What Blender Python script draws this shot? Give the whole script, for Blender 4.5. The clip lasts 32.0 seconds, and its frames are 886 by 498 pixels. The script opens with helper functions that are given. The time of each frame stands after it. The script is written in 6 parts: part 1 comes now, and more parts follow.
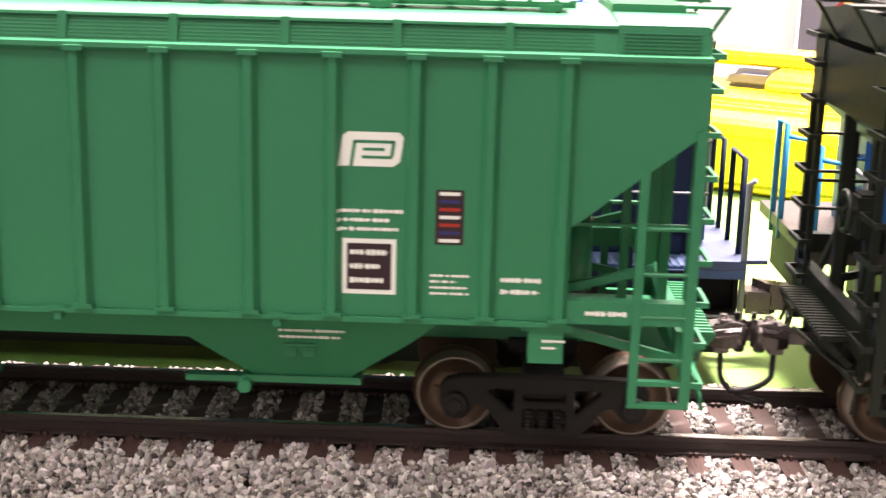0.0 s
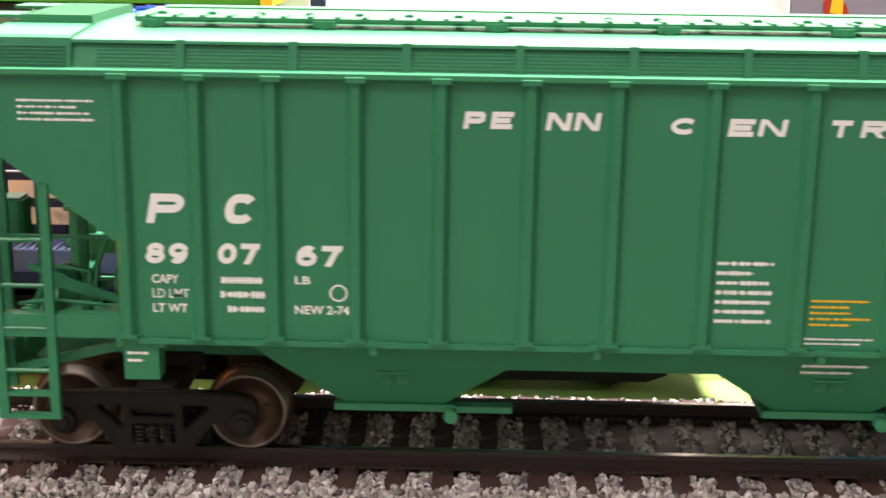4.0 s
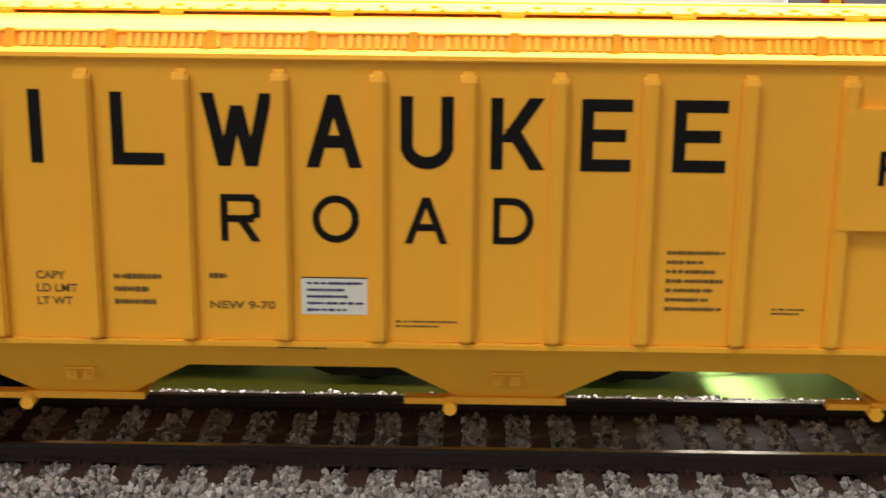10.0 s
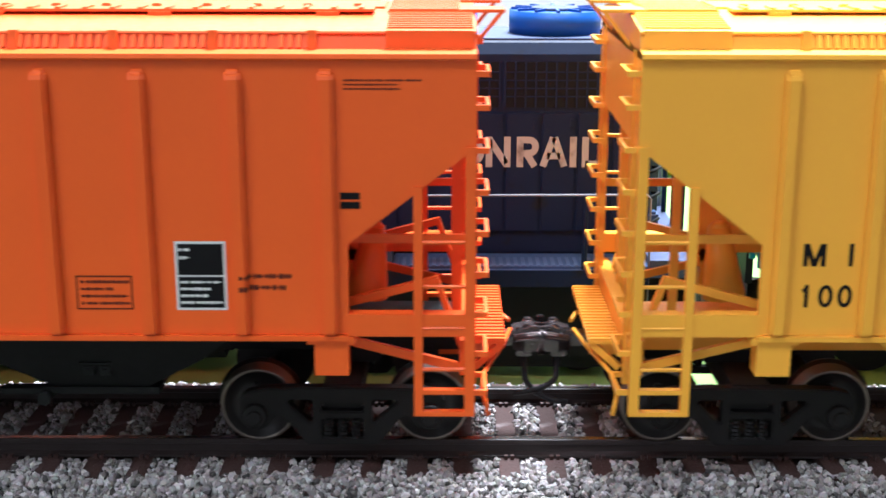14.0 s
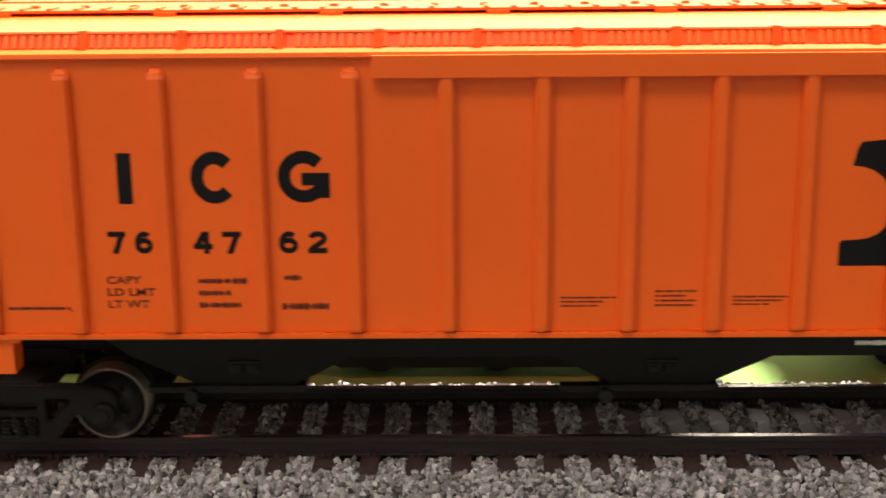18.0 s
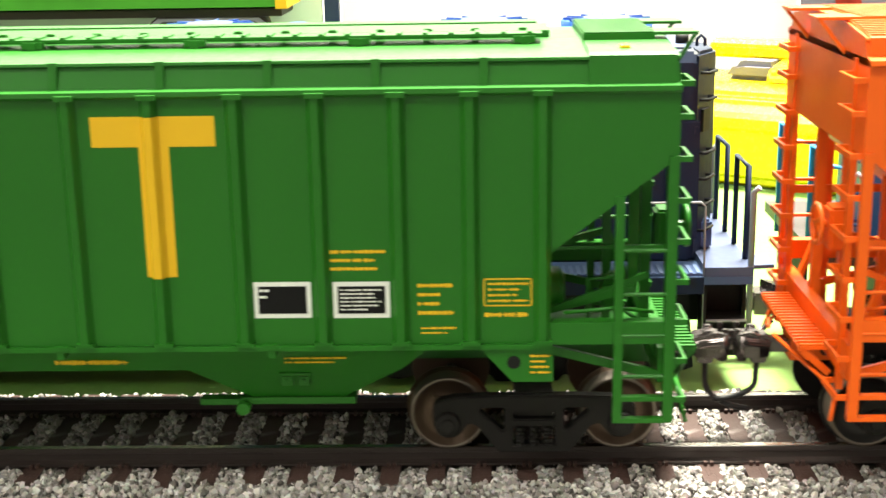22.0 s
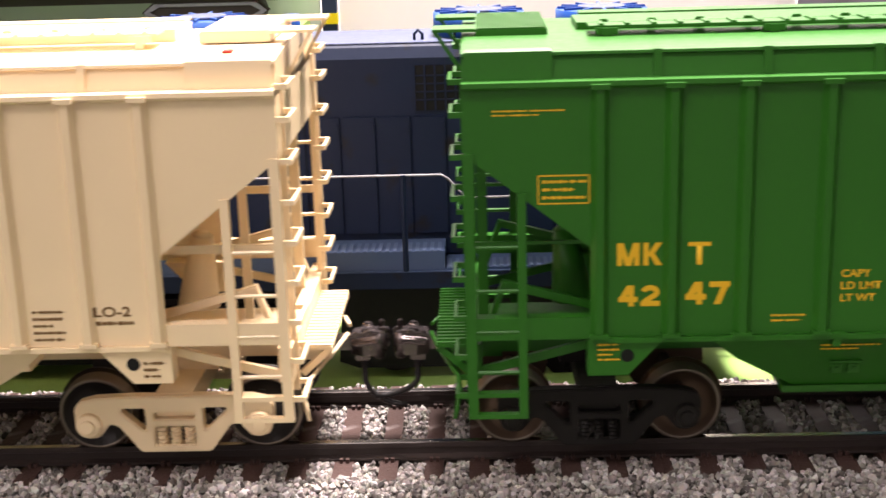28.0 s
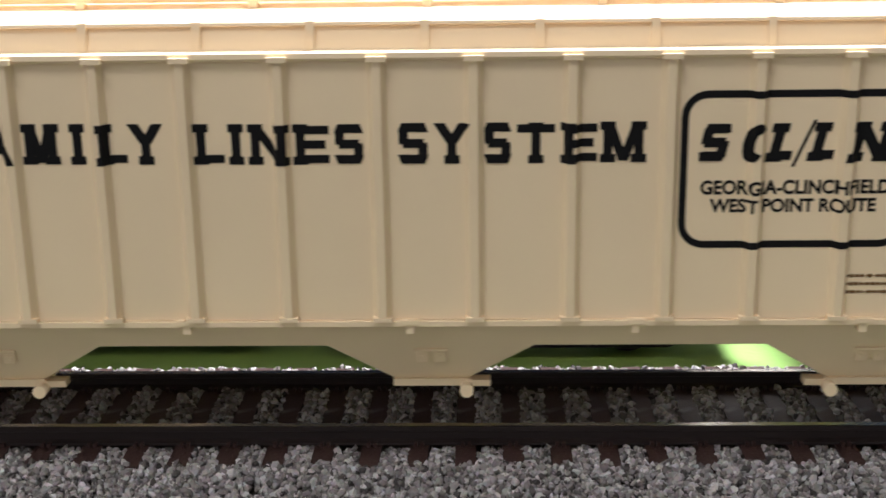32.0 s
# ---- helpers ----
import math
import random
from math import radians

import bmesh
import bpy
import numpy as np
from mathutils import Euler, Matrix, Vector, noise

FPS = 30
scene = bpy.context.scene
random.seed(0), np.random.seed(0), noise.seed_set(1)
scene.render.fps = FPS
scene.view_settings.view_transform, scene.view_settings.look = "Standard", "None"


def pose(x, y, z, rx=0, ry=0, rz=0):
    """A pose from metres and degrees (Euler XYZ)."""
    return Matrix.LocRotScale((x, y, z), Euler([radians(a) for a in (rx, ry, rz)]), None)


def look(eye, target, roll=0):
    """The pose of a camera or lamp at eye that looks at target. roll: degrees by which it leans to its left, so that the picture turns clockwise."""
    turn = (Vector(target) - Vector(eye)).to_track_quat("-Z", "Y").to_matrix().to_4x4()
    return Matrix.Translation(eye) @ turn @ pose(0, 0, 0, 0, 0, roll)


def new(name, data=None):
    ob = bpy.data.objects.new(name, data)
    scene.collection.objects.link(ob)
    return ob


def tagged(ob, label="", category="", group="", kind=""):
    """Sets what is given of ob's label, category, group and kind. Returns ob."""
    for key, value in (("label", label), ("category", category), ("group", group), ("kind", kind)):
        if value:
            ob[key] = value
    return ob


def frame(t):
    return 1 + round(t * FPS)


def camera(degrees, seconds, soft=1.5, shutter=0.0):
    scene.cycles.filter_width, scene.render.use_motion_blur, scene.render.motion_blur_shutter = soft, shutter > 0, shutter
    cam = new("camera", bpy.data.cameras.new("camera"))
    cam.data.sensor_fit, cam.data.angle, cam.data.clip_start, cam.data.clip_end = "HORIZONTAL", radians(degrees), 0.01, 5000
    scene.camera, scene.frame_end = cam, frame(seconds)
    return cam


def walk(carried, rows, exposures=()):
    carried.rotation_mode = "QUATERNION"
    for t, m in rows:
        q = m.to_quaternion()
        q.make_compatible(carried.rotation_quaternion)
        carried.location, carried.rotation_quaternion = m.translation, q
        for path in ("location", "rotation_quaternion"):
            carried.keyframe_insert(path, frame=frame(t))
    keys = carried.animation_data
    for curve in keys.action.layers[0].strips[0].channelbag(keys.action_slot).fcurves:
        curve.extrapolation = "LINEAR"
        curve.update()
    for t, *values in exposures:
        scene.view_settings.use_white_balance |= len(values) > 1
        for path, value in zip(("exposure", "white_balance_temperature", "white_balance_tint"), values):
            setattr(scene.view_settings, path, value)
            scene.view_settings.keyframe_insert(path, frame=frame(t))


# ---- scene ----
# seconds, stops, kelvin and tint of the hand-held camera's automatic exposure
EXPOSURES = [
    (0.0, 0.17, 6900, 26), (1.0, 0.03, 6900, 23), (2.5, 0.06, 6950, 24), (5.0, -0.02, 6700, 25), (6.0, -0.08, 7300, 27), (7.0, -0.88, 7700, 48),
    (8.0, -0.85, 7600, 25), (9.0, -0.71, 7200, 15), (10.0, -0.66, 6500, 11), (12.0, -0.80, 5950, 6), (13.0, -0.56, 5050, 12), (15.5, -0.43, 5850, 6),
    (17.0, -0.5, 6350, 11), (18.0, -0.47, 6750, 15), (19.5, -0.35, 7100, 13), (21.0, 0.0, 7000, 2), (22.0, 0.17, 6800, 0), (23.0, 0.1, 6850, 5),
    (24.0, 0.12, 6750, 8), (25.5, 0.12, 6850, 7), (28.0, -0.46, 6700, 23), (29.0, -0.69, 6700, 23), (30.0, -0.72, 6350, 16), (31.0, -0.80, 5900, 15),
    (32.0, -0.90, 5850, 14),
]
cam = camera(37.05, 32.0, soft=1.6, shutter=0.42)

# the hand-held camera: seconds, x, y, z in millimetres, pitch, roll, yaw in degrees
PATH = [
    (0, -1.00, -152.08, 57.60, -14.17, -1.42, 1.60),
    (0.5, -0.58, -151.49, 57.92, -14.11, -1.21, 1.45),
    (1, -0.48, -151.45, 58.06, -14.01, -1.05, 0.98),
    (1.5, -0.23, -151.89, 58.29, -14.03, -0.99, 1.22),
    (2, -0.15, -151.95, 58.62, -14.04, -0.89, 1.38),
    (2.5, -0.03, -151.43, 58.87, -14.54, -1.08, 1.56),
    (4.5, 0.47, -149.75, 60.82, -14.39, -0.60, 0.97),
    (5, 0.32, -149.20, 61.07, -14.51, -0.40, 0.82),
    (5.5, 0.35, -148.51, 61.10, -15.10, -0.55, 0.55),
    (6, 0.56, -148.10, 61.19, -15.14, -0.70, 0.36),
    (6.5, 0.08, -149.28, 66.32, -14.30, -0.32, -0.29),
    (7, -0.17, -149.97, 64.28, -14.23, -0.41, 0.02),
    (7.5, 0.10, -152.37, 64.93, -14.42, -0.37, 0.84),
    (8, -0.04, -153.11, 61.83, -14.54, -0.37, 1.03),
    (8.5, -1.65, -152.80, 61.60, -14.28, -0.52, 1.64),
    (9, -1.44, -152.50, 61.37, -14.48, -0.46, 1.49),
    (9.5, -0.78, -151.88, 61.05, -14.57, -0.58, 1.15),
    (10, -0.70, -151.64, 61.13, -14.54, -0.53, 1.03),
    (10.5, -0.43, -151.82, 61.75, -14.07, -0.77, 0.54),
    (11, -0.25, -151.25, 61.79, -14.33, -0.80, 0.40),
    (11.5, 0.01, -152.30, 62.68, -13.94, -0.64, 0.70),
    (12, 0.30, -152.52, 62.91, -14.55, -0.46, 0.81),
    (12.5, 0.91, -153.43, 63.43, -14.42, -0.04, 1.05),
    (13, 1.70, -153.15, 63.45, -14.97, -0.07, 0.61),
    (13.5, 2.00, -153.64, 63.16, -15.10, -0.07, 0.20),
    (15.5, 0.95, -154.18, 62.20, -15.62, -0.06, 0.29),
    (16, 1.07, -154.63, 62.15, -14.76, -0.04, 0.16),
    (16.5, 0.46, -154.48, 61.62, -15.03, 0.08, 0.50),
    (17, -0.09, -154.74, 61.61, -14.63, 0.16, 0.44),
    (17.5, -0.34, -154.16, 60.84, -14.79, 0.04, 0.17),
    (18, -1.00, -154.92, 61.35, -14.67, 0.52, 0.87),
    (18.5, -2.15, -155.80, 61.56, -14.43, 0.75, 1.09),
    (19, -2.23, -155.50, 60.98, -14.61, 0.69, 1.33),
    (19.5, -2.25, -156.14, 61.35, -14.38, 0.73, 1.44),
    (20, -2.67, -156.64, 61.19, -14.63, 0.74, 1.23),
    (20.5, -3.09, -155.90, 61.19, -15.04, 0.80, 1.26),
    (21, -3.01, -155.52, 61.67, -15.48, 0.72, 1.12),
    (21.5, -2.34, -155.69, 62.19, -15.19, 0.82, 1.39),
    (22, -1.43, -155.69, 63.25, -14.76, 0.95, 1.45),
    (22.5, -1.16, -155.84, 63.58, -15.48, 1.11, 1.85),
    (23, -0.71, -155.05, 63.35, -15.80, 1.05, 1.79),
    (23.5, -0.69, -154.84, 62.62, -15.77, 1.15, 1.78),
    (24, 0.17, -154.75, 62.51, -16.15, 1.28, 2.11),
    (24.5, -0.08, -155.24, 62.94, -15.56, 1.38, 2.42),
    (25, -0.58, -155.62, 63.67, -15.55, 1.38, 2.45),
    (25.5, -0.59, -155.31, 63.60, -15.82, 1.52, 2.74),
    (27.5, -1.41, -154.76, 65.53, -15.20, 1.57, 1.07),
    (28, -0.71, -154.93, 64.94, -15.66, 1.61, 1.33),
    (28.5, -0.67, -155.29, 64.52, -15.45, 1.47, 1.54),
    (29, -0.61, -155.25, 64.27, -15.74, 1.42, 1.56),
    (29.5, -0.86, -155.24, 64.10, -15.81, 1.57, 1.66),
    (30, -1.22, -155.18, 64.25, -15.72, 1.64, 1.75),
    (30.5, -1.60, -154.91, 64.36, -15.65, 1.32, 1.90),
    (31, -1.74, -153.57, 64.14, -15.75, 1.31, 1.50),
    (31.5, -0.82, -150.70, 63.26, -16.31, 0.96, 1.42),
    (32, 0.26, -148.40, 62.18, -16.36, 0.79, 1.49),
]
walk(cam, [(t, pose(x / 1000, y / 1000, z / 1000, 90 + p, r, w)) for t, x, y, z, p, r, w in PATH], exposures=EXPOSURES)

# how far the train has rolled along the track: seconds, millimetres
ROLLED = [
    (0, -11.62), (0.5, 1.82), (1, 15.21), (1.5, 28.26), (2, 41.19), (2.5, 54.39), 
    (4.5, 107.66), (5, 120.99), (5.5, 134.22), (6, 147.47), (6.5, 160.89), (7, 174.39), 
    (7.5, 187.95), (8, 201.66), (8.5, 215.52), (9, 228.92), (9.5, 242.16), (10, 255.59), 
    (10.5, 268.92), (11, 282.34), (11.5, 295.56), (12, 308.97), (12.5, 321.94), (13, 335.17), 
    (13.5, 348.55), (15.5, 401.78), (16, 414.90), (16.5, 428.09), (17, 441.31), (17.5, 454.44), 
    (18, 466.92), (18.5, 479.95), (19, 493.34), (19.5, 506.60), (20, 519.53), (20.5, 532.81), 
    (21, 546.31), (21.5, 559.96), (22, 573.66), (22.5, 586.71), (23, 599.95), (23.5, 613.37), 
    (24, 626.03), (24.5, 638.89), (25, 651.58), (25.5, 664.31), (27.5, 716.63), (28, 729.29), 
    (28.5, 742.70), (29, 756.33), (29.5, 769.65), (30, 782.96), (30.5, 796.05), (31, 809.18), 
    (31.5, 822.01), (32, 835.10), 
]

# ------------------------------------------------------------------ world and light
world = bpy.data.worlds.new("room_light")
scene.world = world
world.use_nodes = True
world.node_tree.nodes["Background"].inputs[0].default_value = (0.9, 0.95, 1.0, 1)
world.node_tree.nodes["Background"].inputs[1].default_value = 0.35


def area(name, at, target, w, h, power, colour):
    lamp = bpy.data.lights.new(name, "AREA")
    lamp.shape, lamp.size, lamp.size_y, lamp.energy, lamp.color = "RECTANGLE", w, h, power, colour
    ob = new(name, lamp)
    ob.matrix_world = look(at, target)
    return ob


# ceiling panel lamps: the near one hangs over the table, a little behind the train
area("ceiling_lamp_over_table", (0.24, 0.5, 1.5), (0.0, 0.05, 0.0), 0.5, 0.3, 215.0, (1.0, 0.955, 0.88))
area("ceiling_lamp_room", (-0.3, -0.68, 1.55), (0.0, 0.0, 0.0), 0.9, 0.5, 35.0, (1.0, 0.97, 0.92))
area("ceiling_lamp_far", (-1.7, -1.7, 1.25), (0.0, 0.0, 0.0), 0.9, 0.5, 13.0, (1.0, 0.97, 0.92))

# ------------------------------------------------------------------ small tools (millimetres)
MM = 0.001


def bm_new():
    return bmesh.new()


def box(bm, x0, x1, y0, y1, z0, z1):
    vs = [bm.verts.new(p) for p in ((x0, y0, z0), (x1, y0, z0), (x1, y1, z0), (x0, y1, z0),
                                    (x0, y0, z1), (x1, y0, z1), (x1, y1, z1), (x0, y1, z1))]
    for f in ((3, 2, 1, 0), (4, 5, 6, 7), (0, 1, 5, 4), (1, 2, 6, 5), (2, 3, 7, 6), (3, 0, 4, 7)):
        bm.faces.new([vs[i] for i in f])
    return vs


def beam(bm, a, b, w, h):
    """A bar of w x h from a to b."""
    a, b = Vector(a), Vector(b)
    d = (b - a).normalized()
    side = d.cross(Vector((0, 0, 1)))
    side = side.normalized() if side.length > 1e-4 else Vector((1, 0, 0))
    up = side.cross(d)
    ring = []
    for p in (a, b):
        ring.append([bm.verts.new(p + side * (sx * w / 2) + up * (sz * h / 2)) for sx, sz in ((-1, -1), (1, -1), (1, 1), (-1, 1))])
    for i in range(4):
        bm.faces.new((ring[0][i], ring[0][(i + 1) % 4], ring[1][(i + 1) % 4], ring[1][i]))
    bm.faces.new(ring[0][::-1])
    bm.faces.new(ring[1])


def rod(bm, a, b, r, n=8, r2=None):
    a, b = Vector(a), Vector(b)
    d = (b - a).normalized()
    u = d.orthogonal().normalized()
    v = d.cross(u)
    rings = []
    for p, rr in ((a, r), (b, r if r2 is None else r2)):
        rings.append([bm.verts.new(p + (u * math.cos(i * 2 * math.pi / n) + v * math.sin(i * 2 * math.pi / n)) * rr) for i in range(n)])
    for i in range(n):
        f = bm.faces.new((rings[0][i], rings[0][(i + 1) % n], rings[1][(i + 1) % n], rings[1][i]))
        f.smooth = n > 8
    bm.faces.new(rings[0][::-1])
    bm.faces.new(rings[1])


def wire(bm, pts, r, n=6):
    """One bent round bar through the points."""
    pts = [Vector(p) for p in pts]
    last, u = None, None
    for i, p in enumerate(pts):
        d = (pts[min(i + 1, len(pts) - 1)] - pts[max(i - 1, 0)]).normalized()
        u = d.orthogonal().normalized() if u is None else (u - d * u.dot(d)).normalized()
        v = d.cross(u)
        now = [bm.verts.new(p + (u * math.cos(k * 2 * math.pi / n) + v * math.sin(k * 2 * math.pi / n)) * r) for k in range(n)]
        if last:
            for k in range(n):
                bm.faces.new((last[k], last[(k + 1) % n], now[(k + 1) % n], now[k])).smooth = True
        else:
            bm.faces.new(now[::-1])
        last = now
    bm.faces.new(last)


def prism(bm, pts, c0, c1, axes="xz"):
    """An outline drawn in two axes and drawn out along the third from c0 to c1."""
    def place(p, c):
        q = dict(zip(axes, p))
        rest = ({"x", "y", "z"} - set(axes)).pop()
        q[rest] = c
        return (q["x"], q["y"], q["z"])
    a = [bm.verts.new(place(p, c0)) for p in pts]
    b = [bm.verts.new(place(p, c1)) for p in pts]
    n = len(pts)
    bm.faces.new(a)
    bm.faces.new(b[::-1])
    for i in range(n):
        bm.faces.new((a[(i + 1) % n], a[i], b[i], b[(i + 1) % n]))


def rect(x0, x1, z0, z1):
    return [(x0, z0), (x1, z0), (x1, z1), (x0, z1)]


def ring_prism(bm, outer, inner, c0, c1):
    """A flat ring between two outlines of equal length in x and z."""
    n = len(outer)
    layers = []
    for c in (c0, c1):
        layers.append(([bm.verts.new((x, c, z)) for x, z in outer], [bm.verts.new((x, c, z)) for x, z in inner]))
    (o0, i0), (o1, i1) = layers
    for k in range(n):
        j = (k + 1) % n
        bm.faces.new((o0[k], o0[j], i0[j], i0[k]))
        bm.faces.new((o1[j], o1[k], i1[k], i1[j]))
        bm.faces.new((o0[j], o0[k], o1[k], o1[j]))
        bm.faces.new((i0[k], i0[j], i1[j], i1[k]))


def finish(bm, bevel=0.0):
    bmesh.ops.recalc_face_normals(bm, faces=bm.faces)
    if bevel:
        edges = [e for e in bm.edges if len(e.link_faces) == 2 and e.calc_face_angle(0) > 0.6]
        bmesh.ops.bevel(bm, geom=edges, offset=bevel, segments=2, affect="EDGES", clamp_overlap=True)
    bmesh.ops.scale(bm, vec=(MM, MM, MM), verts=bm.verts)


def mesh_of(name, bm, material, bevel=0.0):
    finish(bm, bevel)
    me = bpy.data.meshes.new(name)
    bm.to_mesh(me)
    bm.free()
    me.materials.append(material)
    return me


def part(name, bm, material, parent, label="", bevel=0.0):
    ob = new(name, mesh_of(name, bm, material, bevel))
    ob.parent = parent
    if label:
        ob["label"] = label
    return ob


def shared(name, me, parent, at):
    """One more object on a mesh, at a place in millimetres."""
    ob = new(name, me)
    ob.parent = parent
    ob.location = Vector(at) * MM
    return ob


def thing(name, at, label, category, group="", kind=""):
    ob = new(name)
    ob.empty_display_size = 0.01
    ob.location = Vector(at) * MM
    return tagged(ob, label, category, group, kind)


# ------------------------------------------------------------------ materials
def paint(name, colour, rough=0.42, vary=0.10, grain=900.0, bump=0.02, metal=0.0, stain=0.0, stain_colour=(0.1, 0.07, 0.05), gloss=0.25):
    """Paint or plastic with a fine grain and a faint unevenness; stain mixes in worn patches."""
    m = bpy.data.materials.new(name)
    m.use_nodes = True
    n, l = m.node_tree.nodes, m.node_tree.links
    b = n["Principled BSDF"]
    b.inputs["Metallic"].default_value = metal
    b.inputs["Specular IOR Level"].default_value = gloss
    co = n.new("ShaderNodeTexCoord")
    fine = n.new("ShaderNodeTexNoise")
    fine.inputs["Scale"].default_value, fine.inputs["Detail"].default_value = grain, 3
    broad = n.new("ShaderNodeTexNoise")
    broad.inputs["Scale"].default_value, broad.inputs["Detail"].default_value = 45.0, 4
    l.new(co.outputs["Object"], fine.inputs["Vector"])
    l.new(co.outputs["Object"], broad.inputs["Vector"])
    mix = n.new("ShaderNodeMixRGB")
    mix.inputs[1].default_value = (*[c * (1 - vary) for c in colour], 1)
    mix.inputs[2].default_value = (*[min(1, c * (1 + vary)) for c in colour], 1)
    l.new(broad.outputs["Fac"], mix.inputs[0])
    last = mix.outputs[0]
    if stain:
        worn = n.new("ShaderNodeTexNoise")
        worn.inputs["Scale"].default_value, worn.inputs["Detail"].default_value = 260.0, 6
        l.new(co.outputs["Object"], worn.inputs["Vector"])
        ramp = n.new("ShaderNodeValToRGB")
        ramp.color_ramp.elements[0].position, ramp.color_ramp.elements[1].position = 0.62 - stain * 0.3, 0.72
        l.new(worn.outputs["Fac"], ramp.inputs[0])
        mix2 = n.new("ShaderNodeMixRGB")
        mix2.inputs[2].default_value = (*stain_colour, 1)
        l.new(ramp.outputs[0], mix2.inputs[0])
        l.new(last, mix2.inputs[1])
        last = mix2.outputs[0]
    l.new(last, b.inputs["Base Color"])
    r = n.new("ShaderNodeMapRange")
    r.inputs[3].default_value, r.inputs[4].default_value = rough - 0.07, rough + 0.09
    l.new(fine.outputs["Fac"], r.inputs[0])
    l.new(r.outputs[0], b.inputs["Roughness"])
    bp = n.new("ShaderNodeBump")
    bp.inputs["Strength"].default_value, bp.inputs["Distance"].default_value = bump * 5, 0.0002
    l.new(fine.outputs["Fac"], bp.inputs["Height"])
    l.new(bp.outputs[0], b.inputs["Normal"])
    return m


def island_paint(name, ramp_stops, rough=0.8):
    """Loose pieces in one mesh, each with a tone of its own."""
    m = bpy.data.materials.new(name)
    m.use_nodes = True
    n, l = m.node_tree.nodes, m.node_tree.links
    b = n["Principled BSDF"]
    b.inputs["Roughness"].default_value = rough
    geo = n.new("ShaderNodeNewGeometry")
    ramp = n.new("ShaderNodeValToRGB")
    els = ramp.color_ramp.elements
    els[0].position, els[0].color = ramp_stops[0][0], (*ramp_stops[0][1], 1)
    els[1].position, els[1].color = ramp_stops[-1][0], (*ramp_stops[-1][1], 1)
    for pos, c in ramp_stops[1:-1]:
        els.new(pos).color = (*c, 1)
    l.new(geo.outputs["Random Per Island"], ramp.inputs[0])
    noise_t = n.new("ShaderNodeTexNoise")
    noise_t.inputs["Scale"].default_value, noise_t.inputs["Detail"].default_value = 1500.0, 4
    co = n.new("ShaderNodeTexCoord")
    l.new(co.outputs["Object"], noise_t.inputs["Vector"])
    mix = n.new("ShaderNodeMixRGB")
    mix.blend_type = "MULTIPLY"
    mix.inputs[0].default_value = 0.5
    l.new(ramp.outputs[0], mix.inputs[1])
    l.new(noise_t.outputs["Color"], mix.inputs[2])
    hsv = n.new("ShaderNodeHueSaturation")
    hsv.inputs["Saturation"].default_value, hsv.inputs["Value"].default_value = 0.75, 1.35
    l.new(mix.outputs[0], hsv.inputs["Color"])
    l.new(hsv.outputs[0], b.inputs["Base Color"])
    return m


JADE = paint("jade_green_paint", (0.020, 0.172, 0.080), rough=0.38, gloss=0.3)
LEAF = paint("leaf_green_paint", (0.016, 0.122, 0.009), rough=0.38, gloss=0.3)
AMBER = paint("orange_yellow_paint", (0.92, 0.43, 0.034), rough=0.38, gloss=0.3)
ORANGE = paint("orange_red_paint", (0.83, 0.116, 0.009), rough=0.38, gloss=0.3)
TAN = paint("tan_paint", (0.85, 0.665, 0.425), rough=0.36, gloss=0.6)
HOPPER_DARK = paint("dark_green_black_paint", (0.010, 0.0125, 0.009))
CAR_BLACK = paint("black_paint", (0.006, 0.006, 0.006), rough=0.6, gloss=0.22)
TRUCK_BLACK = paint("truck_black_plastic", (0.010, 0.0085, 0.008), rough=0.6, vary=0.3, gloss=0.2)
WHEEL_STEEL = paint("browned_wheel_metal", (0.085, 0.055, 0.038), rough=0.42, metal=0.6, vary=0.4)
RIM_STEEL = paint("worn_wheel_rim", (0.18, 0.15, 0.125), rough=0.36, metal=0.85, vary=0.35)
WHEEL_DARK = paint("dark_wheel_metal", (0.03, 0.027, 0.026), rough=0.42, metal=0.6, vary=0.3)
COUPLER = paint("coupler_metal", (0.12, 0.10, 0.10), rough=0.24, metal=0.85, vary=0.35)
HOSE = paint("black_hose", (0.022, 0.02, 0.021), rough=0.5)
FADED_RED = paint("faded_dark_red_lettering", (0.10, 0.018, 0.008), vary=0.1)
FADED_INK = paint("faded_dark_lettering", (0.16, 0.085, 0.03), vary=0.1)
WHITE_INK = paint("white_lettering", (0.72, 0.72, 0.68), vary=0.04)
BLACK_INK = paint("black_lettering", (0.008, 0.0075, 0.008), vary=0.05, rough=0.6, gloss=0.12)
YELLOW_INK = paint("yellow_lettering", (0.72, 0.42, 0.02), vary=0.05)
RED_INK = paint("red_lettering", (0.32, 0.03, 0.02), vary=0.05)
PLATE_DARK = paint("dark_label_plate", (0.035, 0.018, 0.022), vary=0.1)
PLATE_BLUE = paint("blue_label_stripe", (0.03, 0.03, 0.12), vary=0.1)
RAIL_SIDE = paint("rail_brown", (0.036, 0.026, 0.024), rough=0.5, vary=0.25, gloss=0.35)
RAIL_TOP = paint("rail_nickel_silver", (0.55, 0.50, 0.44), rough=0.22, metal=1.0, grain=2500)
TIE = paint("brown_plastic_tie", (0.05, 0.027, 0.023), rough=0.5, vary=0.35, grain=2500, bump=0.06, stain=0.12, stain_colour=(0.17, 0.14, 0.135))
